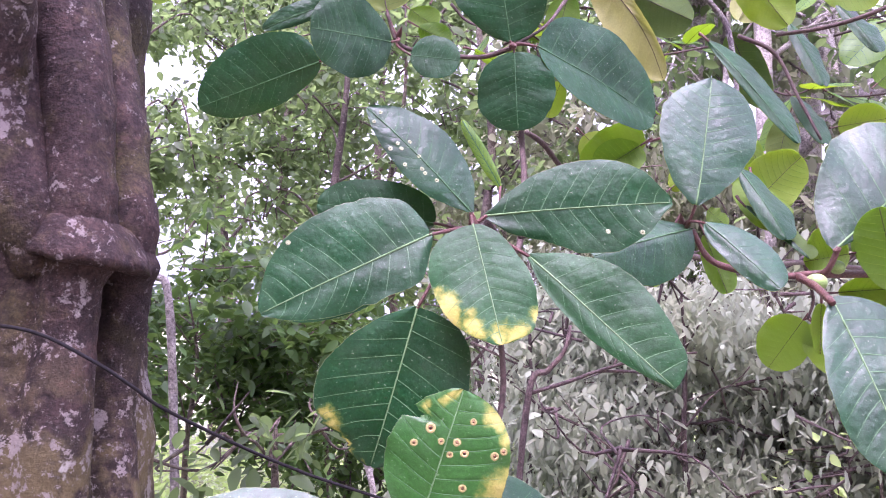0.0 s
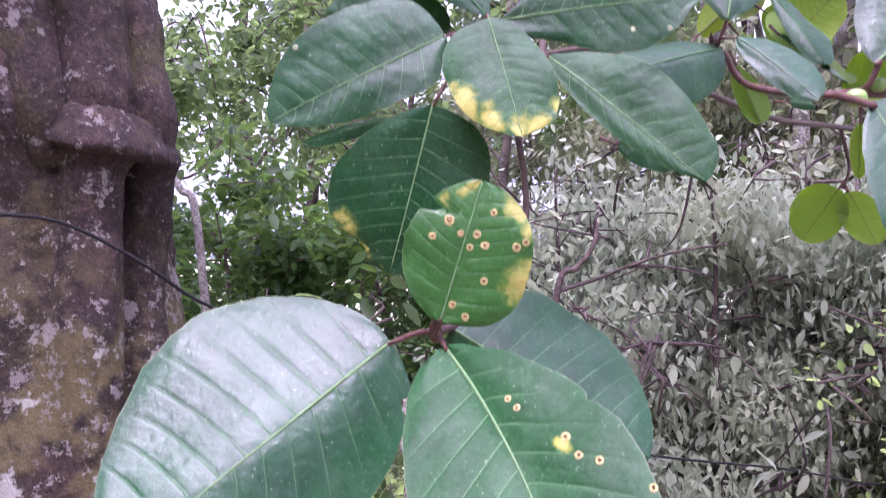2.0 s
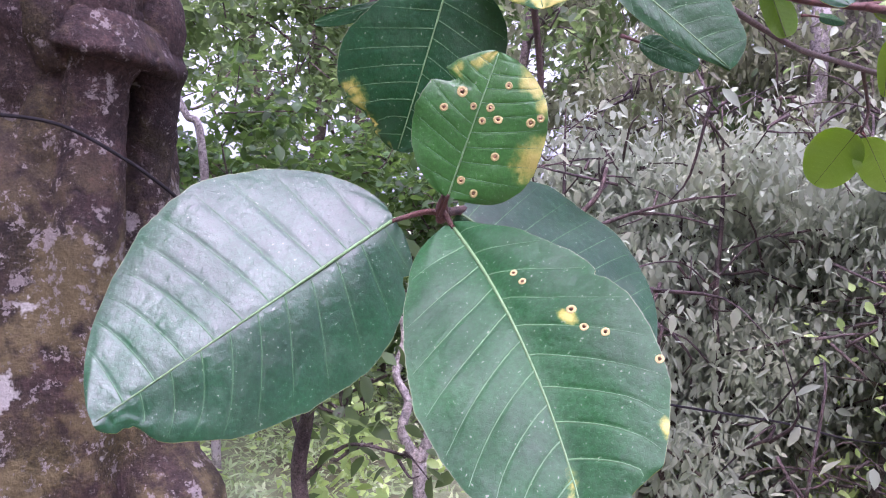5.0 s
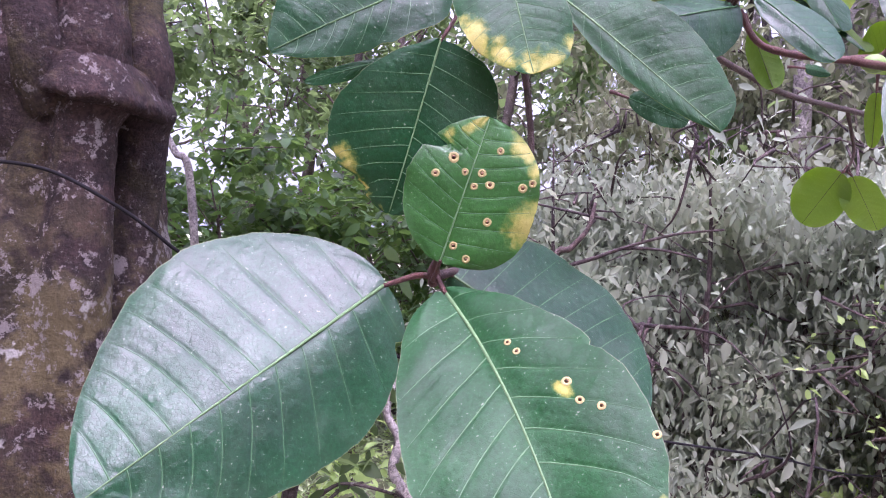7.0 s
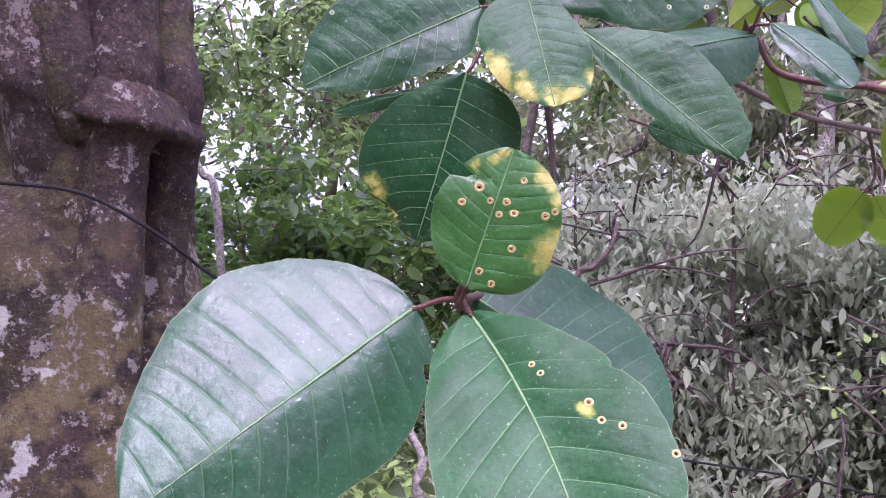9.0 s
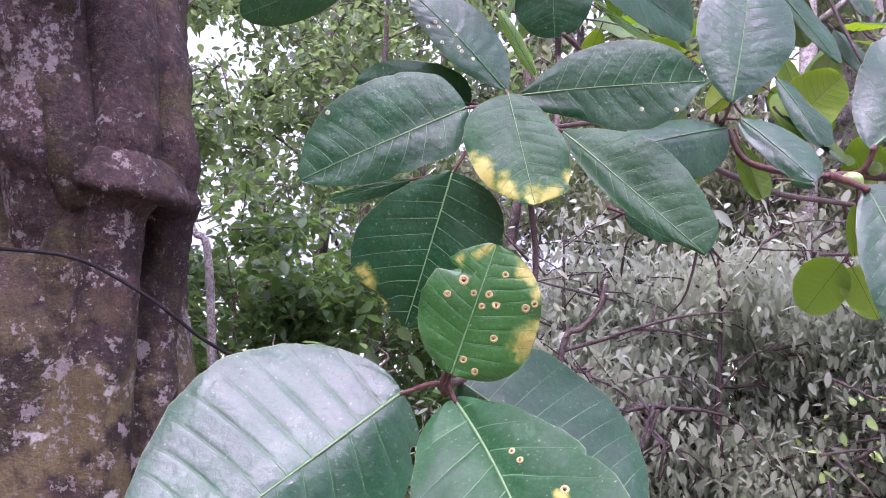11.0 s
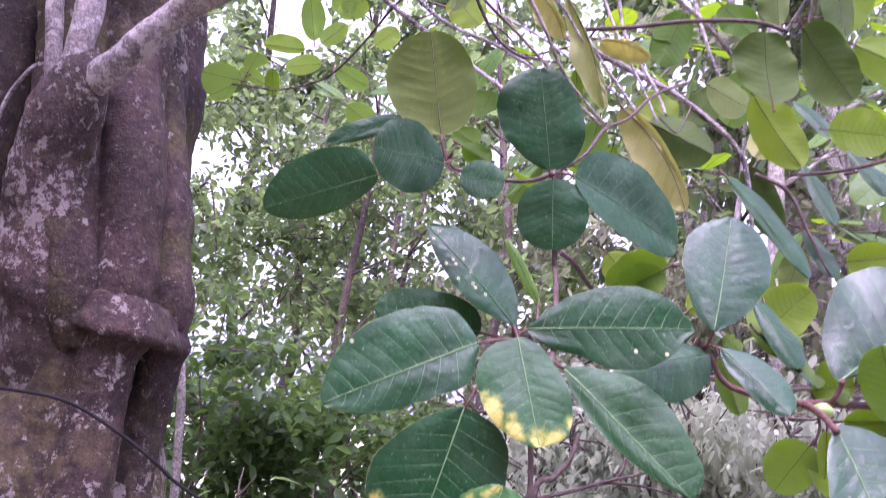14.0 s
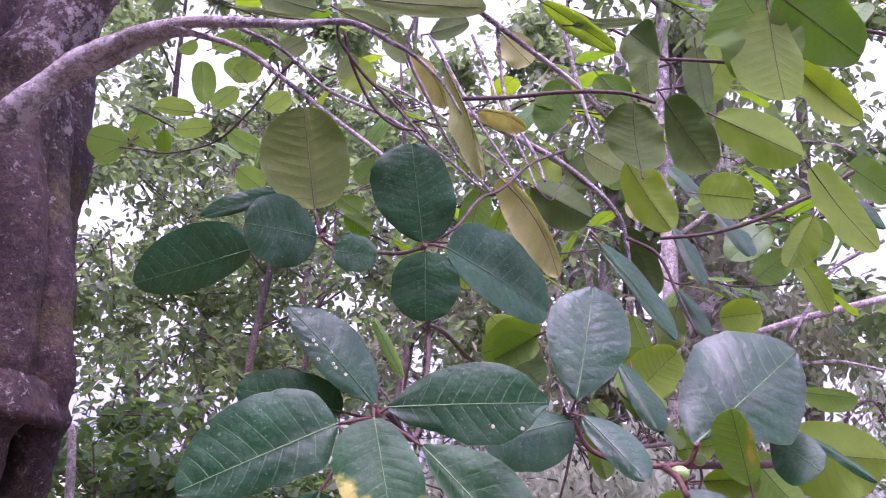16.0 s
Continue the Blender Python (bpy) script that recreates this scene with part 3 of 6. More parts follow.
twig([(0.143, 1.550, 2.438), (0.275, 1.580, 2.392), (0.421, 1.600, 2.328), (0.536, 1.600, 2.227), (0.563, 1.600, 2.136), (0.570, 1.600, 2.034)], 0.01, 0.006, LIMB_BARK)
twig([(0.551, 1.350, 2.090), (0.633, 1.330, 2.098), (0.709, 1.300, 2.118), (0.824, 1.280, 2.174), (0.906, 1.280, 2.225)], 0.0045, 0.006)
twig([(-0.43, 1.403, 2.494), (-0.386, 1.390, 2.472), (-0.282, 1.400, 2.449), (-0.174, 1.400, 2.375), (-0.089, 1.380, 2.305), (0.005, 1.300, 2.208), (0.098, 1.200, 2.091), (0.130, 1.100, 2.013)], 0.009, 0.004, LIMB_BARK)
twig([(-0.30, 1.33, 2.466), (-0.267, 1.350, 2.462), (-0.199, 1.370, 2.439), (-0.104, 1.380, 2.364), (0.021, 1.400, 2.321), (0.139, 1.420, 2.252), (0.224, 1.450, 2.196)], 0.006, 0.004, LIMB_BARK)
twig([(-0.059, 1.100, 2.334), (-0.042, 1.120, 2.284), (-0.006, 1.140, 2.224), (0.034, 1.150, 2.195), (0.077, 1.150, 2.188)], 0.004, 0.003)
twig([(-0.069, 1.100, 2.354), (-0.067, 1.100, 2.323), (-0.027, 1.120, 2.274), (0.032, 1.140, 2.227), (0.090, 1.100, 2.143), (0.102, 1.050, 2.086)], 0.004, 0.003)
twig([(-0.668, 1.900, 2.415), (-0.611, 1.900, 2.412), (-0.540, 1.900, 2.408), (-0.418, 1.850, 2.427), (-0.314, 1.700, 2.446), (-0.225, 1.500, 2.440), (-0.178, 1.400, 2.431)], 0.003, 0.004)
twig([(1.263, 2.500, 2.139), (1.462, 2.500, 2.206), (1.788, 2.500, 2.300)], 0.014, 0.018, LIMB_BARK)
twig([(0.470, 1.300, 2.071), (0.528, 1.300, 2.042), (0.555, 1.280, 1.965), (0.576, 1.250, 1.889)], 0.005, 0.003)
twig([(0.350, 1.300, 2.543), (0.469, 1.300, 2.490), (0.564, 1.300, 2.435), (0.566, 1.300, 2.362), (0.553, 1.300, 2.290)], 0.004, 0.003)
twig([(0.065, 1.300, 2.507), (0.048, 1.350, 2.447), (0.099, 1.400, 2.364), (0.152, 1.450, 2.290), (0.242, 1.500, 2.214)], 0.006, 0.004, LIMB_BARK)
twig([(0.883, 1.100, 2.409), (0.723, 1.050, 2.399), (0.631, 1.000, 2.403)], 0.005, 0.004)
twig([(0.760, 1.760, 1.618), (0.771, 1.755, 1.655), (0.759, 1.740, 1.693), (0.732, 1.700, 1.733)], 0.004, 0.0055)
twig([(0.751, 1.760, 1.616), (0.760, 1.760, 1.618), (0.772, 1.760, 1.609)], 0.003, 0.0028, STALK)
twig([(0.364, 0.760, 1.625), (0.383, 0.840, 1.644), (0.382, 0.880, 1.656)], 0.0045, 0.006, STALK)
twig([(0.418, 0.860, 1.686), (0.410, 0.870, 1.663), (0.403, 0.885, 1.658)], 0.004, 0.005, STALK)
twig([(0.095, 1.450, 2.545), (0.146, 1.450, 2.456), (0.206, 1.420, 2.331), (0.268, 1.400, 2.229), (0.299, 1.380, 2.165)], 0.0055, 0.003, LIMB_BARK)
twig([(0.191, 1.500, 2.581), (0.224, 1.500, 2.501), (0.259, 1.470, 2.382), (0.299, 1.450, 2.287), (0.320, 1.400, 2.196)], 0.005, 0.003, LIMB_BARK)
twig([(0.253, 1.550, 2.644), (0.262, 1.550, 2.544), (0.275, 1.500, 2.410), (0.323, 1.450, 2.289), (0.337, 1.400, 2.209)], 0.006, 0.004, LIMB_BARK)
twig([(0.017, 1.500, 2.445), (0.104, 1.500, 2.398), (0.201, 1.480, 2.318), (0.294, 1.450, 2.237)], 0.004, 0.0025, LIMB_BARK)
twig([(0.444, 1.700, 2.715), (0.472, 1.700, 2.608), (0.495, 1.680, 2.494), (0.523, 1.660, 2.400)], 0.008, 0.005, LIMB_BARK)
twig([(0.278, 1.200, 2.123), (0.307, 1.200, 2.099), (0.327, 1.220, 2.133), (0.343, 1.250, 2.166)], 0.0022, 0.0015)
twig([(0.230, 1.200, 1.994), (0.279, 1.200, 2.001), (0.332, 1.200, 2.007), (0.390, 1.200, 2.018)], 0.0025, 0.002)
twig([(1.357, 1.900, 2.294), (1.211, 1.900, 2.208), (1.142, 1.900, 2.113), (1.073, 1.900, 2.006)], 0.008, 0.006, LIMB_BARK)
twig([(1.150, 2.000, 1.965), (1.261, 2.000, 1.978), (1.385, 2.000, 1.960)], 0.007, 0.005, LIMB_BARK)


# ---- the fig tree: leaves ----
def leaf(base, tip, left, right, s_left=0.5, s_right=0.5, face=1, tone="old", bow=0.025, full=2.1, rows=44, notches=(), yellow=(), galls=(), pale_galls=(), node=None, veins=10, vein_mat=None, curl=0.012, wave=0.14, quilt=1.0, belly=0.025, acute=0.47, shape=None, sway=0.0):
    """A leathery fig leaf: blade with upper and lower face, midrib, side veins, stalk, and its galls.
    left, right: from the midrib to the widest place of each half. notches: (half, way, depth, width); yellow: (across, along, size).
    shape: for each half, how far the margin stands out against an ellipse, from base to tip; sway: how far the midrib bends to the right half."""
    b, e, vl, vr = Vector(base), Vector(tip), Vector(left), Vector(right)
    axis = e - b
    size = axis.length
    n = (vl.normalized() - vr.normalized()).cross(axis)
    n.normalize()
    if n.y > 0:
        n = -n
    if face < 0:
        n = -n
    cols = 11 if rows > 60 else 7
    rows = veins * (12 if rows > 60 else 6 if rows > 50 else 4 if rows > 30 else 2)
    near = rows >= veins * 6
    quilt *= 1.0 if rows > veins * 6 else 0.6
    seed = Vector((b.x * 37, b.y * 29, b.z * 31))

    def width(s, half):
        top = s_left if half < 0 else s_right
        k = math.log(0.5) / math.log(min(max(top, 0.2), 0.8))
        u = min(max(s, 0.0), 1.0) ** k
        if shape:
            way = math.acos(1 - 2 * min(max(s, 0.0), 1.0))
            knots = shape[0] if half < 0 else shape[1]
            knots = (knots[0], *knots, knots[-1])
            k = min(int(way / math.pi * 8), 7)
            f = way / math.pi * 8 - k
            f = f * f * (3 - 2 * f) * 0.6 + f * 0.4
            w = math.sin(way) * (knots[k] + (knots[k + 1] - knots[k]) * f)
        else:
            w = max(0.0, 1 - abs(2 * u - 1) ** full) ** (0.5 if u < 0.5 else acute)
        w *= 1 + (0.0 if shape else 0.045) * noise.noise(seed + Vector((s * 5, half, 0))) + 0.018 * noise.noise(seed + Vector((s * 19, half, 4))) + 0.010 * noise.noise(seed + Vector((s * 47, half, 6)))
        for side, at, depth, wide in notches:
            if side == half:
                q = abs(s - at) / wide
                if q < 1:
                    w *= 1 - depth * (1 - q * q) * (0.8 + 0.5 * noise.noise(seed + Vector((s * 60, 3, half))))
        return w

    def at(s, t, lift=0.0):
        """The place at s along the midrib, t across (minus: the left half)."""
        half = -1 if t < 0 else 1
        q = abs(t)
        v = vl if half < 0 else vr
        phase = veins * s + (0.0 if half < 0 else 0.5)
        s = s + 0.19 * q ** 1.15 * max(0.0, math.sin(math.pi * min(1.0, max(0.0, s)))) ** 1.2
        w = width(s, half)
        across = v.length * w
        p = b + axis * s + n * (bow * size * 4 * s * (1 - s)) + v * (w * q)
        p = p + vr * (sway * 4 * s * (1 - s) * (1 - q))
        p = p + n * (belly * across * (1 - q) * q * 4 - curl * across * q ** 5)
        p = p + n * (wave * across * q ** 2.5 * noise.noise(seed + Vector((s * 4.2, 2.0 * half, 1))))
        ridge = abs(math.sin(math.pi * phase)) ** 0.25
        p = p + n * (quilt * 0.0052 * size * (ridge - 0.8) * min(1, 5 * q) * (1 - q ** 3))
        p = p + n * (size * (0.012 * noise.noise(seed + Vector((s * 3.1, t * 1.7, 5))) + 0.0035 * noise.noise(seed + Vector((s * 8.5, t * 3.6, 8)))))
        return p + n * (lift - 0.002 * size * max(0, 1 - q * 14))

    ts = [1 - (1 - j / cols) ** 1.35 for j in range(cols + 1)]
    ts = ts[:-1] + [0.9935, 1.0]
    across = [-t for t in reversed(ts)] + ts[1:]
    wide = len(across)
    verts, faces, fm, yel = [], [], [], []
    thick = 0.0006
    for lift in (0.0, -thick):
        for i in range(rows + 1):
            s = min(max(i / rows, 0.004), 0.996)
            for t in across:
                verts.append(at(s, t, lift))
                y = 0.0
                for ca, cl, cr in yellow:
                    y = max(y, 1 - (((t - ca) * 0.45) ** 2 + (s - cl) ** 2) ** 0.5 / cr)
                yel.append(max(0.0, y))
    half = (rows + 1) * wide
    mid = (rows // 2) * wide + wide // 2
    flip = (verts[mid + 1] - verts[mid]).cross(verts[mid + wide] - verts[mid]).dot(n) < 0
    for i in range(rows):
        for j in range(wide - 1):
            a = i * wide + j
            q = (a, a + 1, a + wide + 1, a + wide)
            q = q[::-1] if flip else q
            faces.append(q)
            fm.append(2 if near and face > 0 and j in (0, wide - 2) else 0)
            faces.append(tuple(half + v for v in reversed(q)))
            fm.append(1)
    rim = [i * wide for i in range(rows + 1)] + [rows * wide + j for j in range(1, wide)] + [i * wide + wide - 1 for i in range(rows - 1, -1, -1)] + list(range(wide - 2, 0, -1))
    o = len(verts)
    verts += [verts[a].copy() for a in rim] + [verts[half + a].copy() for a in rim]
    yel += [yel[a] for a in rim] * 2
    for k in range(len(rim)):
        a, c = o + k, o + (k + 1) % len(rim)
        q = (a, c, c + len(rim), a + len(rim))
        faces.append(q if flip else q[::-1])
        fm.append(1)
    mats = {"old": [LEAF_TOP, LEAF_UNDER], "waxy": [WAXY_TOP, LEAF_UNDER], "fresh": [FRESH_TOP, LEAF_UNDER], "dull": [DULL_TOP, LEAF_UNDER], "young": [YOUNG_TOP, YOUNG_UNDER], "backlit": [YOUNG_TOP, BACKLIT_UNDER], "faded": [FADED_TOP, FADED_UNDER]}[tone]
    blade = mesh_object("leaf", verts, faces, [*mats, MARGIN], face_mats=fm)
    blade.data.attributes.new("yellow", "FLOAT", "POINT").data.foreach_set("value", yel)
    under(blade, TREE)
    vm = vein_mat or (VEIN if near else VEIN_DIM)

    def child(name, v, f, mats, **kw):
        ob = mesh_object(name, v, f, mats, **kw)
        ob.parent = blade
        return ob

    # midrib, on the upper face and, thicker, below
    mv, mf = tube_data([at(s, 0.0, 0.0002) for s in (0.0, 0.2, 0.4, 0.6, 0.8, 0.985)], [0.005 * size + 0.0002, 0.0026 * size + 0.0002, 0.0004], 6, 6)
    child("midrib", mv, mf, [vm if face > 0 else mats[0]])
    if face < 0:
        mv, mf = tube_data([at(s, 0.0, -thick - 0.0004) for s in (0.0, 0.25, 0.5, 0.75, 0.985)], [0.0055 * size, 0.003 * size, 0.0004], 6, 6)
        child("midrib", mv, mf, [RIB_UNDER], label="raised midrib below the blade")
    sm = mats[1] if face < 0 else SHADED_VEIN if tone == "waxy" and rows > veins * 6 else PALE_VEIN if near else vm
    # side veins, each a thin tapering ridge
    vv, vf = [], []
    lift = 0.00025 if face > 0 else -thick - 0.00018
    for h in (-1, 1):
        for k in range(1, veins + 1):
            s0 = (k - (0.0 if h < 0 else 0.5)) / veins
            if not 0.03 < s0 < 0.93:
                continue
            pts = [(s0, h * 0.94 * j / 9) for j in range(10)]
            o = len(vv)
            for j, (s, t) in enumerate(pts):
                r = (0.0016 * size + 0.00014) * (1 - 0.7 * j / len(pts))
                along_leaf = (at(s + 0.01, t) - at(s - 0.01, t)).normalized()
                c = at(s, t, lift)
                vv += [c - along_leaf * r - n * 0.0001 * face, c + n * (0.5 * r * face), c + along_leaf * r - n * 0.0001 * face]
                if j:
                    a = o + 3 * (j - 1)
                    vf += [(a, a + 1, a + 4, a + 3), (a + 1, a + 2, a + 5, a + 4)]
            if near:
                child("side_vein", vv, vf, [sm])
                vv, vf = [], []
    if vv:
        tagged(child("venation", vv, vf, [sm]), kind="stuff")
    # stalk
    start = b - axis.normalized() * 0.018 - n * 0.004 if node is None else Vector(node)
    back = b - axis.normalized() * 0.35 * (start - b).length
    sv, sf = tube_data([start, (start + back) / 2, b + axis * 0.015], [0.0018 + 0.004 * size, 0.0013 + 0.004 * size, 0.0010 + 0.003 * size], 8, 5, 0.1, 90)
    child("stalk", sv, sf, [STALK])
    # galls: a raised ring with a sunken middle
    for rings, kind in ((galls, 0), (pale_galls, 1)):
        for t, s, r in rings:
            c = at(s, t, 0.0003)
            u = (at(s + 0.01, t) - at(s - 0.01, t)).normalized()
            w = n.cross(u).normalized()
            gv, gf, gm = [], [], []
            prof = ((0.0, 0.0001), (0.42, 0.0001), (0.52, 0.0003), (0.76, 0.0004), (1.0, 0.0))
            for rad, hgt in prof[1:]:
                for j in range(12):
                    a = 2 * math.pi * j / 12
                    gv.append(c + (u * math.cos(a) + w * math.sin(a)) * rad * 0.86 * r * (1 + 0.12 * noise.noise(seed + Vector((a, s * 50, t * 50)))) + n * (hgt * r / 0.004))
            gf.append(tuple(range(12)))
            gm.append(0 if kind else 1)
            for k in range(3):
                for j in range(12):
                    gf.append((k * 12 + j, k * 12 + (j + 1) % 12, k * 12 + 12 + (j + 1) % 12, k * 12 + 12 + j))
                    gm.append(0)
            child("gall", gv, gf, [GALL_PALE if kind else GALL, GALL_DARK], face_mats=gm, label="pale round gall" if kind else "tan ring-shaped gall")
    return blade


leaf((-0.046, 0.626, 1.442), (-0.211, 0.510, 1.317), (-0.063, 0.057, 0.083), (0.046, 0.000, -0.061), node=NODE_A, quilt=1.05, veins=11, notches=[(1, 0.93, 0.35, 0.035), (1, 0.09, 0.22, 0.035)], rows=110, bow=0.0, wave=0.03, belly=0.016, shape=((0.81, 0.87, 0.94, 0.99, 0.99, 0.93, 0.92), (1.17, 1.05, 1.04, 0.95, 0.88, 0.74, 0.45)), tone="waxy")
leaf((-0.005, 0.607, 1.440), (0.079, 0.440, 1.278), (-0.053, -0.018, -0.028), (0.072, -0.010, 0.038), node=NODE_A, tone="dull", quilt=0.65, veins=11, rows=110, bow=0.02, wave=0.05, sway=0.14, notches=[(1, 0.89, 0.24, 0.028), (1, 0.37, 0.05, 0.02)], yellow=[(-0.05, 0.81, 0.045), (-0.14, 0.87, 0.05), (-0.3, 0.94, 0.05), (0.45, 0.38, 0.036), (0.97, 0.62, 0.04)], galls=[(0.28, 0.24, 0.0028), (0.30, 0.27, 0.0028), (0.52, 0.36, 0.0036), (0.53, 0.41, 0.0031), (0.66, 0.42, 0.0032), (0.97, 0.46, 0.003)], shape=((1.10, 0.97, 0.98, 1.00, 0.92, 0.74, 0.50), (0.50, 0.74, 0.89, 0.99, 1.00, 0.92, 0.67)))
leaf((-0.008, 0.602, 1.458), (0.024, 0.598, 1.556), (-0.039, 0.000, 0.013), (0.048, 0.000, -0.016), node=NODE_A, tone="fresh", rows=110, notches=[(-1, 0.74, 0.36, 0.05)], yellow=[(0.85, 0.8, 0.20), (-0.5, 0.90, 0.15), (-0.25, 0.97, 0.12), (-0.8, 0.70, 0.10), (0.9, 0.3, 0.17), (1.0, 0.6, 0.12)], galls=[(-0.38, 0.62, 0.0044), (-0.1, 0.60, 0.003), (-0.55, 0.45, 0.0034), (0.1, 0.53, 0.003), (0.3, 0.54, 0.0036), (0.15, 0.62, 0.0034), (0.75, 0.5, 0.0037), (0.88, 0.52, 0.0032), (0.35, 0.78, 0.003), (0.42, 0.30, 0.0034), (0.12, 0.13, 0.0034), (0.45, 0.07, 0.0034)], shape=((0.84, 0.95, 0.99, 1.00, 0.96, 0.86, 0.70), (1.35, 1.17, 1.05, 0.99, 0.99, 1.01, 1.05)))
leaf((-0.003, 0.660, 1.448), (0.146, 0.660, 1.345), (-0.014, 0.000, -0.020), (0.034, 0.075, 0.050), 0.38, 0.43, node=NODE_A, rows=56, tone="waxy")
leaf((-0.003, 0.675, 1.678), (-0.140, 0.655, 1.610), (-0.024, 0.005, 0.049), (0.016, -0.004, -0.033), node=NODE_B, rows=56, notches=[(1, 0.5, 0.06, 0.05), (1, 0.35, 0.08, 0.06)], pale_galls=[(-0.9, 0.55, 0.0025)], shape=((1.45, 1.17, 1.04, 1.00, 0.96, 0.90, 0.70), (0.80, 1.22, 1.02, 0.87, 0.78, 0.66, 0.42)))
leaf((-0.001, 0.720, 1.692), (-0.107, 0.720, 1.710), (0.005, 0.000, 0.030), (-0.004, 0.000, -0.024), 0.43, 0.58, node=NODE_B)
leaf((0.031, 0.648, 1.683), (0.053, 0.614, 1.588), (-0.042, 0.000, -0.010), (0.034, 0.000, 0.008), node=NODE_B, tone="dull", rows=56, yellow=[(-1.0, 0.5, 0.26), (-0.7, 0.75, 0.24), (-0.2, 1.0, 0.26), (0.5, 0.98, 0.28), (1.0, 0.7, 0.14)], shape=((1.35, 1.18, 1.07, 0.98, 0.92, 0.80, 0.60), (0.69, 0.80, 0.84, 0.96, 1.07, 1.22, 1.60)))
leaf((0.042, 0.710, 1.698), (0.204, 0.700, 1.709), (-0.003, 0.004, 0.043), (0.003, -0.004, -0.041), node=NODE_B, rows=56, notches=[(1, 0.3, 0.25, 0.17)], pale_galls=[(0.55, 0.55, 0.0025), (0.85, 0.7, 0.0025)], shape=((0.34, 0.67, 0.86, 0.97, 1.05, 0.99, 0.63), (0.44, 0.68, 0.88, 0.97, 1.05, 0.90, 0.47)))
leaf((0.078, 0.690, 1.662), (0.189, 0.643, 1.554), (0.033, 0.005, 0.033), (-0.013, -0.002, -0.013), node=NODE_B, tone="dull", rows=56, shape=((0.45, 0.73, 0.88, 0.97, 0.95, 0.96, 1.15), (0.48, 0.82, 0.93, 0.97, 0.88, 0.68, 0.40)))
leaf((-0.012, 0.638, 1.617), (-0.049, 0.652, 1.491), (-0.058, -0.016, 0.017), (0.054, 0.012, -0.016), node=NODE_B, rows=56, notches=[(-1, 0.88, 0.45, 0.06), (-1, 0.78, 0.10, 0.03)], yellow=[(-0.85, 0.60, 0.09), (-0.8, 0.68, 0.11), (-0.95, 0.78, 0.08), (-0.9, 0.88, 0.06), (-0.6, 0.97, 0.05)], shape=((0.42, 0.67, 0.84, 0.96, 1.01, 0.99, 0.60), (1.40, 1.18, 1.05, 0.99, 0.91, 0.85, 0.60)))
leaf((0.032, 0.705, 1.699), (-0.061, 0.695, 1.791), (-0.014, -0.008, -0.015), (0.024, 0.018, 0.024), node=NODE_B, pale_galls=[(-0.7, 0.42, 0.0022), (-0.75, 0.55, 0.0024), (-0.35, 0.36, 0.0022), (-0.3, 0.40, 0.0022), (-0.35, 0.58, 0.0022), (-0.32, 0.63, 0.0022), (0.1, 0.62, 0.002), (-0.2, 0.30, 0.0022), (-0.6, 0.85, 0.002), (0.3, 0.9, 0.002), (0.0, 0.52, 0.002)], shape=((0.40, 0.72, 1.00, 0.99, 0.92, 0.80, 0.58), (0.47, 0.83, 0.97, 1.00, 0.96, 0.90, 0.62)), tone="waxy")
leaf((0.060, 0.780, 1.734), (0.022, 0.780, 1.801), (-0.006, 0.000, -0.003), (0.006, 0.000, 0.003), 0.51, 0.52, node=NODE_B, tone='young', curl=0.3)
leaf((0.268, 0.870, 1.706), (0.155, 0.820, 1.672), (0.013, 0.001, -0.044), (-0.020, 0.031, 0.022), 0.46, 0.53, node=NODE_C, tone="waxy")
leaf((-0.057, 0.750, 1.626), (-0.137, 0.760, 1.607), (-0.001, -0.000, 0.005), (0.002, 0.000, -0.009), 0.54, 0.48)
leaf((0.150, 0.800, 1.603), (0.201, 0.790, 1.580), (-0.005, 0.000, -0.011), (0.006, 0.000, 0.012), 0.52, 0.41)
leaf((0.267, 0.850, 1.728), (0.302, 0.900, 1.879), (-0.050, 0.000, 0.011), (0.055, 0.008, -0.013), node=NODE_C, rows=56, shape=((0.51, 0.75, 0.89, 1.00, 1.06, 0.96, 0.60), (0.42, 0.66, 0.84, 0.98, 1.08, 1.18, 1.35)), tone="waxy")
leaf((0.273, 0.840, 1.709), (0.333, 0.800, 1.639), (0.028, 0.018, 0.014), (-0.012, 0.002, -0.011), 0.58, 0.51, node=NODE_C, tone="waxy")
leaf((0.412, 0.860, 1.682), (0.578, 0.920, 1.812), (-0.053, 0.026, 0.068), (0.047, -0.011, -0.060), node=NODE_S, rows=56, shape=((0.73, 0.86, 0.93, 1.00, 0.96, 0.85, 0.81), (0.06, 0.14, 0.63, 0.97, 0.87, 0.77, 0.57)), tone="waxy")
leaf((0.367, 0.770, 1.631), (0.400, 0.700, 1.477), (-0.042, -0.004, -0.009), (0.075, 0.015, 0.016), node=NODE_R, rows=56, shape=((0.40, 0.65, 0.81, 0.97, 1.03, 1.05, 0.98), (0.95, 0.95, 0.97, 0.98, 0.95, 0.87, 0.50)), tone="waxy")
leaf((0.081, 0.965, 1.943), (0.058, 0.940, 2.078), (-0.062, -0.000, -0.011), (0.051, -0.000, 0.009), 0.61, 0.43, node=NODE_D)
leaf((0.085, 0.955, 1.928), (0.090, 0.965, 1.834), (-0.046, 0.020, -0.000), (0.047, 0.000, 0.003), 0.47, 0.47, node=NODE_D)
leaf((0.113, 0.960, 1.937), (0.273, 1.050, 1.871), (0.020, 0.013, 0.066), (-0.006, -0.020, -0.043), 0.42, 0.52, node=NODE_D)
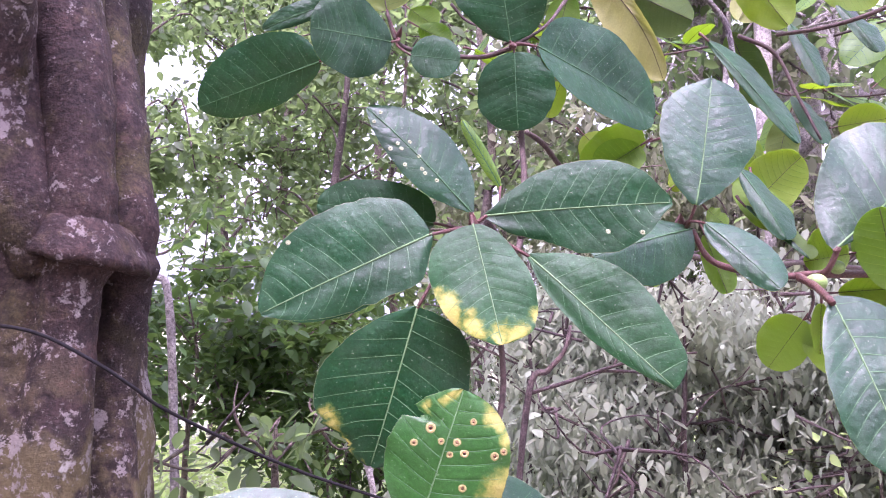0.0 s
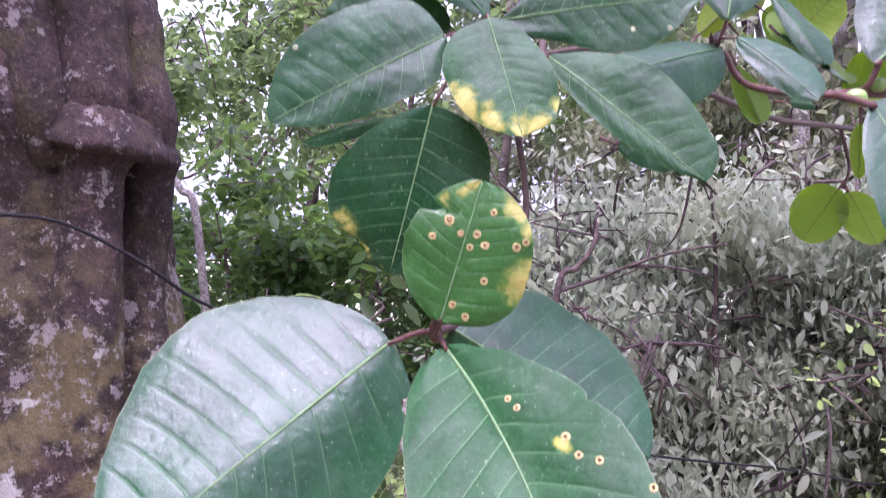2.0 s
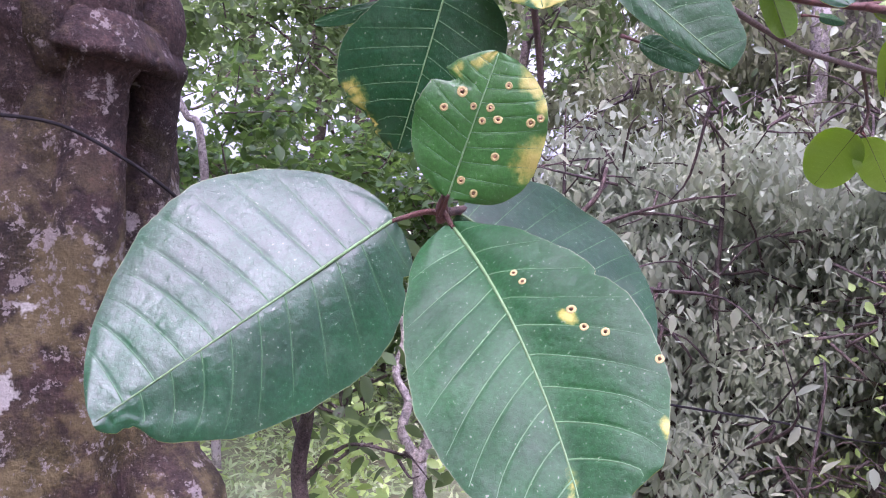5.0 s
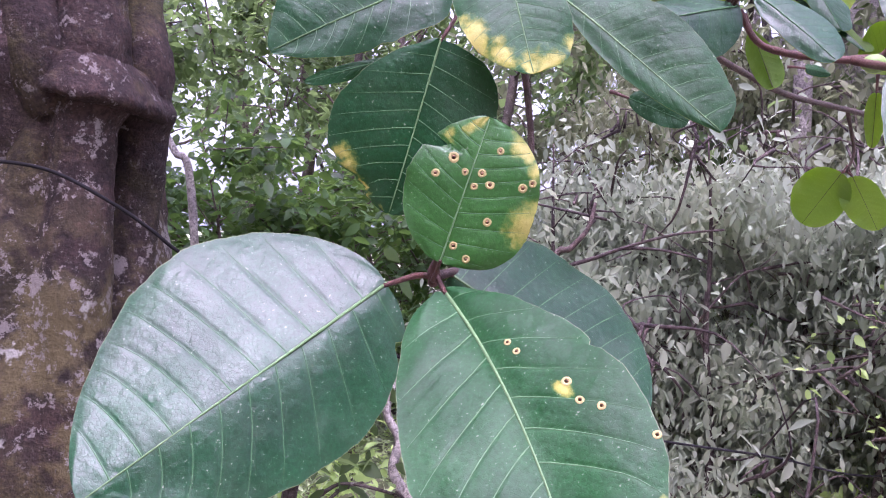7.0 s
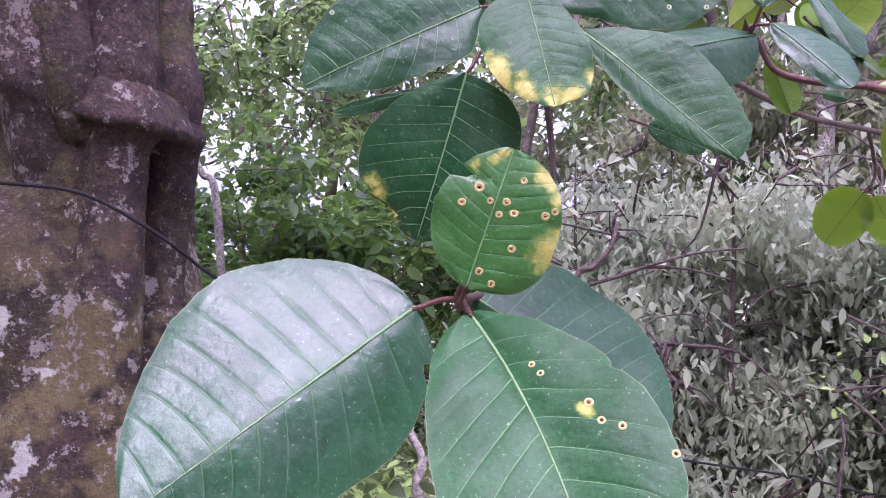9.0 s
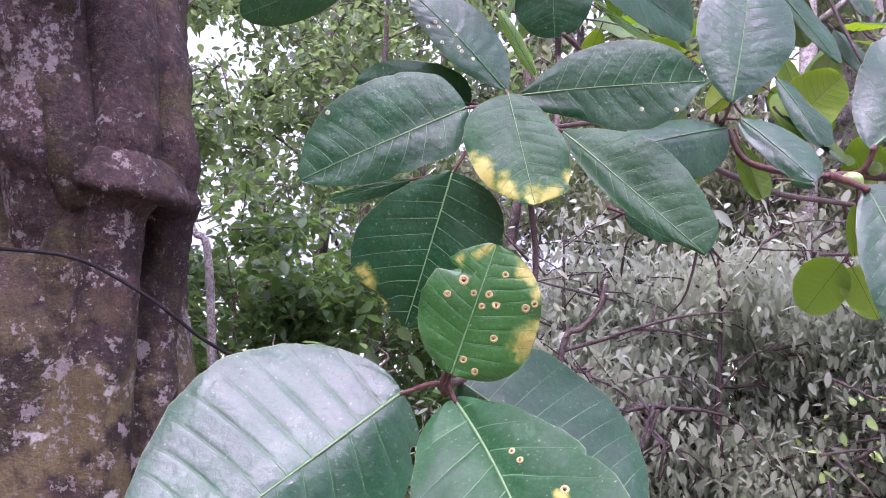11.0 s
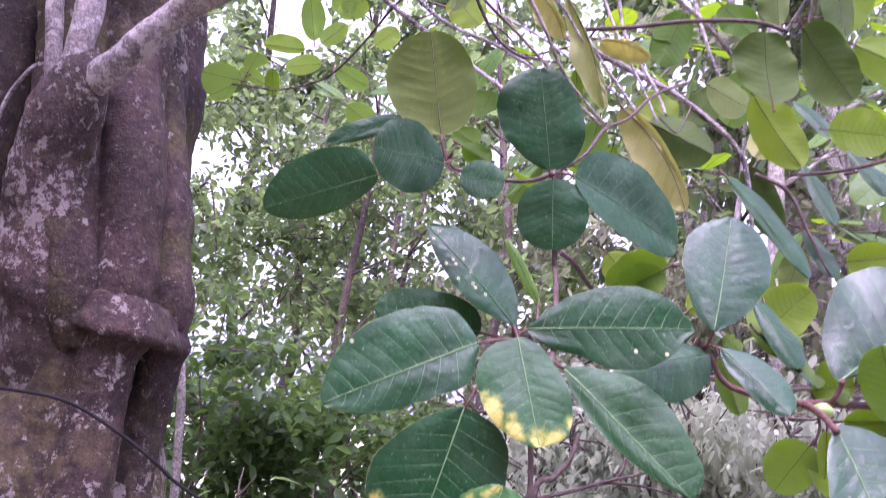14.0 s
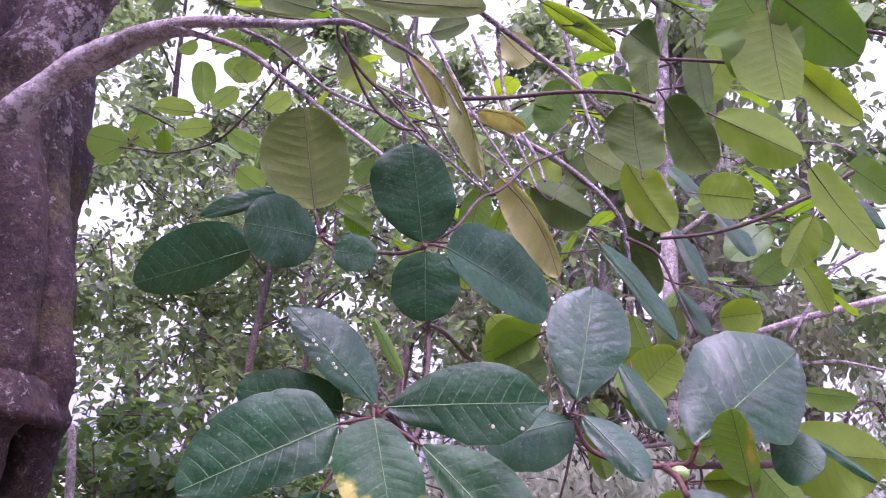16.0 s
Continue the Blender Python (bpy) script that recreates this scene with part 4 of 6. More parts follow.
leaf((-0.068, 0.950, 1.976), (-0.093, 0.930, 2.116), (-0.065, -0.000, -0.012), (0.054, 0.000, 0.010), 0.55, 0.46, node=NODE_E, face=-1)
leaf((-0.148, 0.960, 1.918), (-0.301, 0.980, 1.866), (-0.019, -0.015, 0.050), (0.011, 0.015, -0.026), 0.43, 0.54, acute=0.6)
leaf((-0.060, 0.930, 1.931), (-0.147, 0.880, 1.930), (0.001, -0.002, 0.046), (-0.001, 0.003, -0.048), 0.56, 0.49, node=NODE_E)
leaf((-0.038, 0.930, 1.915), (0.020, 0.930, 1.909), (0.003, 0.000, 0.026), (-0.003, 0.000, -0.025), 0.49, 0.52, node=NODE_E)
leaf((-0.123, 1.000, 2.014), (-0.230, 1.000, 1.972), (-0.006, 0.000, 0.016), (0.005, 0.000, -0.012), 0.46, 0.43)
# undersides, young and faded leaves higher up
leaf((0.446, 1.020, 2.284), (0.395, 1.020, 2.325), (-0.031, -0.012, -0.039), (0.018, -0.017, 0.022), 0.62, 0.75, face=-1, tone='old', wave=0.22, bow=-0.013)
leaf((0.624, 0.950, 2.260), (0.543, 0.950, 2.374), (-0.087, -0.019, -0.062), (0.040, -0.004, 0.029), 0.44, 0.41, face=-1, tone='young', wave=0.32, bow=0.058)
leaf((0.590, 0.950, 2.339), (0.595, 0.930, 2.180), (-0.072, 0.002, -0.003), (0.041, -0.001, 0.001), 0.54, 0.5, face=-1, tone='young')
leaf((0.595, 0.930, 2.356), (0.750, 0.980, 2.290), (-0.024, 0.015, -0.046), (0.024, -0.014, 0.046), 0.41, 0.63, face=-1, tone='young', wave=0.25, bow=0.0)
leaf((0.654, 1.000, 2.279), (0.752, 1.000, 2.189), (-0.030, -0.014, -0.033), (0.015, -0.017, 0.017), 0.5, 0.41, face=-1, tone='young', wave=0.18, bow=0.072)
leaf((0.649, 1.300, 2.327), (0.819, 1.300, 2.256), (-0.019, 0.014, -0.045), (0.024, 0.013, 0.057), 0.54, 0.56, face=-1, tone='young', wave=0.3, bow=-0.009)
leaf((0.497, 1.290, 2.202), (0.484, 1.290, 2.338), (-0.058, -0.008, -0.006), (0.063, 0.006, 0.006), 0.61, 0.45, face=-1, tone='old', wave=0.29, bow=0.064)
leaf((0.514, 1.200, 2.305), (0.606, 1.220, 2.185), (-0.038, 0.017, -0.026), (0.034, -0.018, 0.023), 0.7, 0.42, face=-1, tone='old', wave=0.26, bow=0.044)
leaf((0.687, 1.500, 2.242), (0.812, 1.500, 2.237), (-0.002, 0.000, -0.052), (0.002, -0.014, 0.051), 0.54, 0.51, face=-1, tone='young', wave=0.23, bow=-0.02)
leaf((0.326, 1.500, 2.232), (0.456, 1.500, 2.171), (-0.021, 0.019, -0.044), (0.021, 0.016, 0.045), 0.6, 0.46, face=-1, tone='old', wave=0.25, bow=0.003)
leaf((0.502, 1.400, 2.262), (0.592, 1.400, 2.124), (-0.032, 0.018, -0.021), (0.042, 0.003, 0.027), 0.53, 0.48, face=-1, tone='young', wave=0.32, bow=0.063)
leaf((0.890, 1.500, 2.190), (0.980, 1.500, 2.145), (-0.022, 0.000, -0.044), (0.019, -0.004, 0.038), 0.56, 0.53, face=-1, tone='young', wave=0.26, bow=0.017)
leaf((0.896, 1.500, 2.115), (0.960, 1.500, 1.997), (-0.031, -0.015, -0.017), (0.025, -0.009, 0.014), 0.54, 0.54, face=-1, tone='young', wave=0.3, bow=-0.025)
leaf((0.775, 1.200, 2.192), (0.886, 1.200, 2.046), (-0.041, -0.020, -0.032), (0.037, 0.006, 0.028), 0.54, 0.33, face=-1, tone='young', wave=0.2, bow=0.029)
leaf((0.908, 1.300, 2.244), (0.992, 1.300, 2.186), (-0.023, -0.001, -0.034), (0.021, -0.007, 0.031), 0.6, 0.32, face=-1, tone='young', wave=0.34, bow=-0.008)
leaf((0.764, 1.600, 1.994), (0.861, 1.600, 2.011), (0.008, -0.004, -0.045), (-0.006, -0.013, 0.035), 0.43, 0.52, face=-1, tone='young', wave=0.27, bow=0.0)
leaf((0.442, 1.500, 2.323), (0.528, 1.500, 2.277), (-0.022, -0.006, -0.042), (0.021, 0.011, 0.039), 0.6, 0.44, face=-1, tone='old', wave=0.2, bow=0.031)
leaf((0.274, 1.100, 1.850), (0.184, 1.100, 1.815), (0.014, 0.018, -0.037), (-0.013, -0.018, 0.035), 0.71, 0.39, face=-1, tone='young', wave=0.15, bow=-0.005)
leaf((0.331, 1.200, 1.804), (0.446, 1.200, 1.903), (0.010, 0.012, -0.012), (-0.021, 0.005, 0.024), 0.33, 0.52, face=-1, tone='young', wave=0.19, bow=0.006)
leaf((0.437, 1.150, 1.776), (0.503, 1.150, 1.842), (-0.032, -0.014, 0.032), (0.026, -0.002, -0.026), 0.25, 0.43, face=-1, tone='young', wave=0.15, bow=0.047)
leaf((0.479, 0.860, 1.638), (0.451, 0.840, 1.726), (-0.029, 0.010, -0.007), (0.015, -0.009, 0.003), 0.57, 0.47, face=-1, tone='young', wave=0.2, yellow=[(0.5, 0.3, 0.2), (0.9, 0.5, 0.15)])
leaf((0.680, 1.200, 1.696), (0.867, 1.200, 1.691), (-0.002, 0.010, -0.071), (0.001, 0.010, 0.056), 0.5, 0.51, face=-1, tone='young', wave=0.2, rows=56)
leaf((0.592, 1.100, 1.685), (0.664, 1.100, 1.607), (-0.031, -0.004, -0.028), (0.026, 0.020, 0.024), 0.49, 0.51, face=-1, tone='young', wave=0.26, bow=0.06)
leaf((0.494, 1.000, 1.691), (0.439, 1.000, 1.681), (0.004, -0.009, -0.021), (-0.007, -0.014, 0.036), 0.57, 0.5, face=-1, tone='young', wave=0.23, bow=-0.015)
leaf((0.500, 1.000, 1.691), (0.550, 1.000, 1.733), (-0.013, -0.005, 0.015), (0.024, 0.020, -0.028), 0.4, 0.42, face=-1, tone='young', wave=0.21, bow=-0.029)
leaf((0.456, 0.950, 1.642), (0.533, 0.950, 1.648), (0.002, -0.020, -0.022), (-0.002, -0.015, 0.019), 0.39, 0.52, face=-1, tone='young', wave=0.3, bow=0.01)
leaf((0.415, 0.900, 1.628), (0.412, 0.900, 1.572), (-0.014, -0.009, 0.001), (0.002, -0.018, -0.000), 0.45, 0.5, face=-1, tone='young', wave=0.34, bow=0.017)
leaf((0.751, 1.760, 1.616), (0.695, 1.815, 1.512), (-0.046, 0.018, 0.033), (0.038, -0.016, -0.027), 0.45, 0.5, face=-1, tone="young", wave=0.15)
leaf((0.772, 1.760, 1.609), (0.816, 1.740, 1.500), (-0.036, 0.02, -0.010), (0.030, -0.02, 0.010), 0.46, 0.48, face=-1, tone="young", wave=0.15)
leaf((0.282, 1.000, 1.723), (0.247, 0.970, 1.652), (-0.011, -0.008, 0.009), (0.011, 0.017, -0.013), 0.47, 0.62, face=-1, tone='young', wave=0.16, bow=0.028)
leaf((0.314, 0.980, 1.712), (0.330, 0.950, 1.640), (-0.010, 0.011, -0.007), (0.016, -0.004, 0.005), 0.48, 0.67, face=-1, tone='young', wave=0.34, bow=0.023)
leaf((0.398, 1.050, 1.791), (0.399, 1.000, 1.719), (-0.031, -0.002, 0.001), (0.032, -0.007, 0.006), 0.3, 0.73, face=-1, tone='young', wave=0.15, bow=0.016)
leaf((0.309, 0.950, 1.737), (0.331, 0.950, 1.717), (-0.007, -0.011, -0.008), (0.011, 0.017, 0.012), 0.36, 0.56, face=-1, tone='young', wave=0.31, bow=0.025)
leaf((0.254, 1.050, 1.835), (0.195, 1.050, 1.798), (-0.014, -0.021, 0.022), (0.013, -0.011, -0.021), 0.63, 0.34, face=-1, tone='young', wave=0.19, bow=-0.007)
leaf((0.042, 1.200, 2.013), (0.101, 1.200, 1.987), (0.000, -0.012, 0.001), (-0.002, 0.016, -0.005), 0.33, 0.57, face=-1, tone='young', wave=0.17, bow=-0.024)
leaf((-0.043, 1.200, 2.049), (0.004, 1.200, 2.022), (-0.007, 0.019, -0.012), (0.012, 0.003, 0.020), 0.55, 0.59, face=-1, tone='young', wave=0.34, bow=0.014)
leaf((0.121, 1.250, 2.364), (0.189, 1.200, 2.133), (-0.015, 0.021, -0.009), (0.007, -0.009, 0.004), 0.58, 0.59, face=-1, tone='faded', wave=0.9, curl=0.25, quilt=4.0, veins=8, sway=0.5, rows=52)
leaf((0.218, 1.200, 2.135), (0.311, 1.150, 1.952), (-0.018, 0.021, -0.015), (0.023, -0.009, 0.014), 0.39, 0.52, face=-1, tone='faded', wave=0.9, curl=0.25, quilt=4.0, veins=8, sway=0.5, rows=52)
leaf((0.291, 1.200, 2.483), (0.427, 1.200, 2.395), (-0.004, 0.022, -0.007), (0.009, -0.010, 0.015), 0.46, 0.49, face=-1, tone='young', wave=0.55, curl=0.3)
leaf((0.192, 1.300, 2.305), (0.275, 1.270, 2.262), (-0.004, 0.020, -0.014), (0.006, -0.010, 0.012), 0.46, 0.55, face=-1, tone='faded', wave=0.9, curl=0.25, quilt=4.0, veins=8, sway=0.5, rows=52)
leaf((0.060, 1.400, 2.462), (0.134, 1.400, 2.354), (-0.014, 0.022, -0.009), (0.018, -0.010, 0.012), 0.44, 0.46, face=-1, tone='faded', wave=0.9, curl=0.25, quilt=4.0, veins=8, sway=0.5, rows=52)
leaf((0.391, 1.200, 2.028), (0.500, 1.150, 1.860), (-0.010, 0.001, -0.007), (0.041, 0.042, 0.014), 0.53, 0.45)
leaf((0.616, 1.450, 2.147), (0.650, 1.400, 2.018), (-0.017, 0.002, -0.005), (0.039, 0.032, -0.002), 0.48, 0.47)
leaf((0.723, 1.500, 2.206), (0.774, 1.450, 2.095), (-0.013, 0.002, -0.007), (0.047, 0.031, 0.008), 0.53, 0.46)
leaf((0.657, 1.600, 2.343), (0.713, 1.550, 2.247), (-0.011, 0.002, -0.008), (0.042, 0.029, 0.009), 0.54, 0.5)
leaf((0.363, 1.000, 1.797), (0.400, 0.950, 1.703), (-0.013, 0.002, -0.006), (0.040, 0.032, -0.001), 0.59, 0.45)
leaf((0.847, 1.300, 2.194), (0.972, 1.300, 2.122), (-0.008, 0.000, -0.014), (0.024, 0.040, 0.041), 0.48, 0.51)
leaf((0.635, 1.500, 2.028), (0.671, 1.450, 1.927), (-0.015, 0.002, -0.006), (0.042, 0.030, 0.000), 0.53, 0.49)
leaf((0.370, 1.000, 1.749), (0.425, 0.950, 1.680), (0.005, 0.000, 0.004), (0.038, 0.035, 0.005), 0.37, 0.57)
leaf((0.363, 0.950, 1.662), (0.390, 0.950, 1.656), (-0.001, 0.000, -0.006), (0.003, 0.020, 0.011), 0.37, 0.51)
leaf((0.550, 0.950, 1.705), (0.589, 0.900, 1.659), (-0.027, 0.004, -0.027), (0.021, -0.002, 0.020), 0.67, 0.54)
leaf((-0.040, 1.200, 2.461), (0.187, 1.200, 2.462), (0.000, 0.000, -0.026), (-0.000, 0.000, 0.038), 0.46, 0.54, rows=24, face=-1)
leaf((-0.087, 1.200, 2.406), (-0.279, 1.200, 2.424), (0.001, 0.000, 0.011), (-0.000, 0.000, -0.004), 0.48, 0.47, rows=24, face=-1)
leaf((-0.083, 1.250, 2.464), (0.014, 1.250, 2.425), (-0.005, 0.000, -0.011), (0.009, 0.000, 0.022), 0.49, 0.58, face=-1, rows=24)
leaf((0.089, 1.300, 2.459), (0.165, 1.300, 2.490), (0.008, 0.000, -0.020), (-0.013, 0.000, 0.031), 0.36, 0.68, face=-1, rows=24)
leaf((0.344, 1.200, 2.440), (0.477, 1.200, 2.463), (0.002, 0.000, -0.012), (-0.002, 0.000, 0.011), 0.47, 0.53, rows=24, face=-1)
leaf((0.617, 1.300, 2.476), (0.633, 1.300, 2.343), (-0.036, 0.000, -0.004), (0.024, 0.000, 0.003), 0.5, 0.49, face=-1, rows=24)
leaf((-0.172, 1.500, 2.539), (-0.229, 1.500, 2.494), (-0.017, 0.000, 0.021), (0.017, 0.000, -0.021), 0.59, 0.41, face=-1, rows=24)
leaf((-0.093, 1.500, 2.450), (-0.067, 1.500, 2.513), (-0.017, 0.000, 0.007), (0.022, 0.000, -0.009), 0.51, 0.54, face=-1, rows=24)
leaf((-0.131, 1.300, 2.491), (-0.241, 1.300, 2.518), (-0.008, 0.000, -0.032), (0.008, 0.000, 0.032), 0.52, 0.48, face=-1, rows=24)
leaf((-0.471, 1.500, 2.618), (-0.490, 1.500, 2.575), (-0.022, 0.000, 0.010), (0.018, 0.000, -0.008), 0.69, 0.38, face=-1, rows=24)
leaf((-0.649, 1.900, 2.427), (-0.750, 1.900, 2.444), (-0.010, 0.000, -0.062), (0.007, 0.000, 0.039), 0.38, 0.51, face=-1, tone='backlit', rows=24)
leaf((-0.636, 1.900, 2.436), (-0.726, 1.900, 2.376), (0.014, 0.000, -0.021), (-0.002, 0.000, 0.003), 0.74, 0.41, face=-1, tone='backlit', rows=24)
leaf((-0.630, 1.900, 2.452), (-0.609, 1.900, 2.508), (-0.024, 0.000, 0.009), (0.032, 0.000, -0.012), 0.48, 0.75, face=-1, tone='backlit', rows=24)
leaf((-0.584, 1.900, 2.420), (-0.653, 1.900, 2.458), (-0.007, 0.000, -0.012), (0.011, 0.000, 0.020), 0.56, 0.51, face=-1, tone='backlit', rows=24)
leaf((-0.441, 1.900, 2.488), (-0.533, 1.900, 2.474), (0.004, 0.000, -0.026), (-0.005, 0.000, 0.030), 0.56, 0.44, face=-1, tone='backlit', rows=24)
leaf((-0.501, 1.950, 2.547), (-0.613, 1.950, 2.555), (-0.001, 0.000, -0.016), (0.003, 0.000, 0.038), 0.45, 0.51, face=-1, tone='backlit', rows=24)
leaf((-0.467, 1.900, 2.550), (-0.491, 1.900, 2.674), (-0.029, 0.000, -0.006), (0.034, 0.000, 0.007), 0.54, 0.56, face=-1, tone='backlit', rows=24)
leaf((-0.447, 1.900, 2.544), (-0.388, 1.900, 2.605), (-0.020, 0.000, 0.019), (0.020, 0.000, -0.020), 0.46, 0.54, face=-1, tone='backlit', rows=24)
leaf((-0.404, 1.900, 2.480), (-0.313, 1.900, 2.434), (-0.014, 0.000, -0.028), (0.011, 0.000, 0.023), 0.59, 0.53, face=-1, tone='backlit', rows=24)
leaf((-0.345, 1.800, 2.340), (-0.280, 1.800, 2.293), (-0.018, 0.000, -0.024), (0.020, 0.000, 0.028), 0.52, 0.55, face=-1, tone='backlit', rows=24)
leaf((-0.292, 1.800, 2.501), (-0.240, 1.800, 2.551), (-0.019, 0.000, 0.019), (0.022, 0.000, -0.023), 0.52, 0.56, face=-1, tone='backlit', rows=24)
leaf((-0.395, 2.000, 2.679), (-0.447, 2.000, 2.736), (-0.019, 0.000, -0.018), (0.031, 0.000, 0.029), 0.59, 0.51, face=-1, tone='backlit', rows=24)
leaf((-0.490, 2.000, 2.767), (-0.417, 2.000, 2.817), (-0.020, 0.000, 0.029), (0.022, 0.000, -0.031), 0.48, 0.6, face=-1, tone='backlit', rows=24)
leaf((-0.362, 2.000, 2.734), (-0.426, 2.000, 2.677), (-0.021, 0.000, 0.024), (0.025, 0.000, -0.029), 0.54, 0.38, face=-1, tone='backlit', rows=24)
leaf((-0.022, 1.300, 2.139), (0.001, 1.300, 2.191), (-0.023, 0.000, 0.010), (0.017, 0.000, -0.008), 0.42, 0.64, face=-1, tone='young', rows=24)
leaf((-0.062, 1.300, 2.115), (-0.019, 1.300, 2.085), (-0.010, 0.000, -0.014), (0.015, 0.000, 0.021), 0.38, 0.64, face=-1, tone='young', rows=24)
leaf((-0.539, 2.000, 2.790), (-0.581, 2.000, 2.752), (-0.008, 0.000, 0.009), (0.021, 0.000, -0.023), 0.54, 0.5, face=-1, tone='backlit', rows=24)
leaf((-0.398, 2.000, 2.792), (-0.332, 2.000, 2.753), (-0.016, 0.000, -0.027), (0.014, 0.000, 0.023), 0.37, 0.66, face=-1, tone='backlit', rows=24)
leaf((0.699, 1.150, 1.721), (0.796, 1.120, 1.653), (-0.006, 0.000, -0.008), (0.020, 0.042, 0.011), 0.5, 0.52)
leaf((0.453, 1.300, 1.861), (0.550, 1.300, 1.796), (-0.020, 0.010, -0.031), (0.016, -0.010, 0.025), 0.56, 0.5, face=-1, tone='young', wave=0.25)
leaf((0.506, 1.400, 1.949), (0.539, 1.400, 1.869), (-0.022, 0.000, -0.009), (0.016, 0.000, 0.007), 0.49, 0.55, face=-1, tone='young', wave=0.3)
leaf((0.253, 1.300, 1.852), (0.313, 1.300, 1.795), (-0.022, 0.000, -0.023), (0.025, 0.000, 0.026), 0.46, 0.58, face=-1, tone='old', wave=0.2)
leaf((0.434, 1.600, 2.274), (0.500, 1.600, 2.360), (-0.029, 0.000, 0.023), (0.030, 0.000, -0.023), 0.44, 0.57, face=-1, tone='old', wave=0.3)
leaf((0.591, 1.700, 2.220), (0.661, 1.700, 2.060), (-0.030, 0.020, -0.013), (0.030, -0.020, 0.013), 0.48, 0.52, face=-1, tone='old', wave=0.3)
leaf((0.502, 1.600, 2.559), (0.568, 1.600, 2.492), (-0.029, 0.000, -0.029), (0.030, 0.000, 0.030), 0.4, 0.6, face=-1, tone='young', wave=0.3)
leaf((0.581, 1.500, 2.612), (0.589, 1.500, 2.467), (-0.036, 0.020, -0.002), (0.026, 0.000, 0.001), 0.49, 0.54, face=-1, tone='old', wave=0.25)
leaf((0.704, 1.500, 2.468), (0.791, 1.500, 2.629), (-0.037, 0.000, 0.020), (0.045, 0.020, -0.024), 0.49, 0.44, face=-1, tone='young', wave=0.25)
leaf((0.886, 1.400, 2.171), (0.825, 1.400, 2.062), (-0.019, 0.020, 0.011), (0.035, 0.000, -0.019), 0.51, 0.49, face=-1, tone='young', wave=0.3)
leaf((0.627, 1.800, 2.495), (0.581, 1.800, 2.354), (-0.046, 0.000, 0.015), (0.042, 0.020, -0.014), 0.45, 0.57, face=-1, tone='young', wave=0.3)
leaf((0.661, 1.650, 2.348), (0.575, 1.600, 2.209), (-0.032, 0.017, 0.014), (0.032, 0.015, -0.025), 0.52, 0.41, face=-1, tone='faded', wave=0.4)
leaf((0.947, 1.800, 2.140), (1.040, 1.800, 2.217), (-0.022, 0.000, 0.026), (0.028, 0.000, -0.034), 0.43, 0.49, face=-1, tone='young', wave=0.3)
leaf((0.235, 1.400, 1.930), (0.300, 1.400, 1.868), (-0.024, 0.000, -0.025), (0.027, 0.000, 0.028), 0.46, 0.58, face=-1, tone='young', wave=0.3)
leaf((0.937, 1.600, 1.842), (1.063, 1.600, 1.835), (-0.002, 0.000, -0.037), (0.001, 0.000, 0.016), 0.53, 0.49, face=-1, tone='young', wave=0.3)
leaf((0.347, 1.700, 2.376), (0.423, 1.700, 2.309), (-0.025, 0.000, -0.028), (0.032, 0.000, 0.036), 0.41, 0.59, face=-1, tone='young', wave=0.3)
leaf((0.445, 1.500, 1.982), (0.514, 1.500, 1.916), (-0.027, 0.000, -0.028), (0.027, 0.000, 0.028), 0.46, 0.54, face=-1, tone='old', wave=0.3)
leaf((0.670, 1.600, 2.014), (0.642, 1.600, 1.913), (-0.030, 0.000, 0.008), (0.032, 0.000, -0.009), 0.51, 0.54, face=-1, tone='old', wave=0.3)
leaf((0.224, 1.500, 2.226), (0.197, 1.500, 2.113), (-0.032, 0.000, 0.008), (0.033, 0.000, -0.008), 0.53, 0.52, face=-1, tone='young', wave=0.3)
leaf((0.444, 1.700, 2.591), (0.388, 1.700, 2.451), (-0.043, 0.000, 0.017), (0.043, 0.000, -0.017), 0.48, 0.52, face=-1, tone='young', wave=0.4)
leaf((0.288, 1.700, 2.703), (0.359, 1.700, 2.630), (-0.034, 0.000, -0.034), (0.031, 0.000, 0.031), 0.45, 0.5, face=-1, tone='faded', wave=0.4)
leaf((0.007, 1.700, 2.680), (0.053, 1.700, 2.607), (-0.029, 0.000, -0.018), (0.027, 0.000, 0.017), 0.35, 0.53, face=-1, tone='old', wave=0.3)
leaf((-0.105, 1.800, 2.648), (-0.036, 1.800, 2.574), (-0.034, 0.000, -0.031), (0.037, 0.000, 0.035), 0.39, 0.45, face=-1, tone='young', wave=0.3)


def fig(place, radius, way):
    """A small round green fig with a pinched eye."""
    verts, faces = [], []
    d = Vector(way).normalized()
    u = d.orthogonal().normalized()
    w = d.cross(u)
    for i in range(11):
        a = math.pi * i / 10
        for j in range(16):
            c = 2 * math.pi * j / 16
            q = radius * math.sin(a) * (1 - 0.12 * math.cos(a)) + 0.0002
            verts.append(Vector(place) + d * radius * 1.25 * (-math.cos(a)) * (1 if i < 10 else 0.93) + (u * math.cos(c) + w * math.sin(c)) * q)
        if i:
            faces += [(16 * (i - 1) + j, 16 * (i - 1) + (j + 1) % 16, 16 * i + (j + 1) % 16, 16 * i + j) for j in range(16)]
    under(mesh_object("fig", verts, faces, [FIG], label="small unripe green fig"), TREE)


fig((0.393, 0.860, 1.649), 0.009, (1, -0.2, -0.1))
fig((0.428, 0.890, 1.667), 0.0075, (1, -0.2, -0.1))


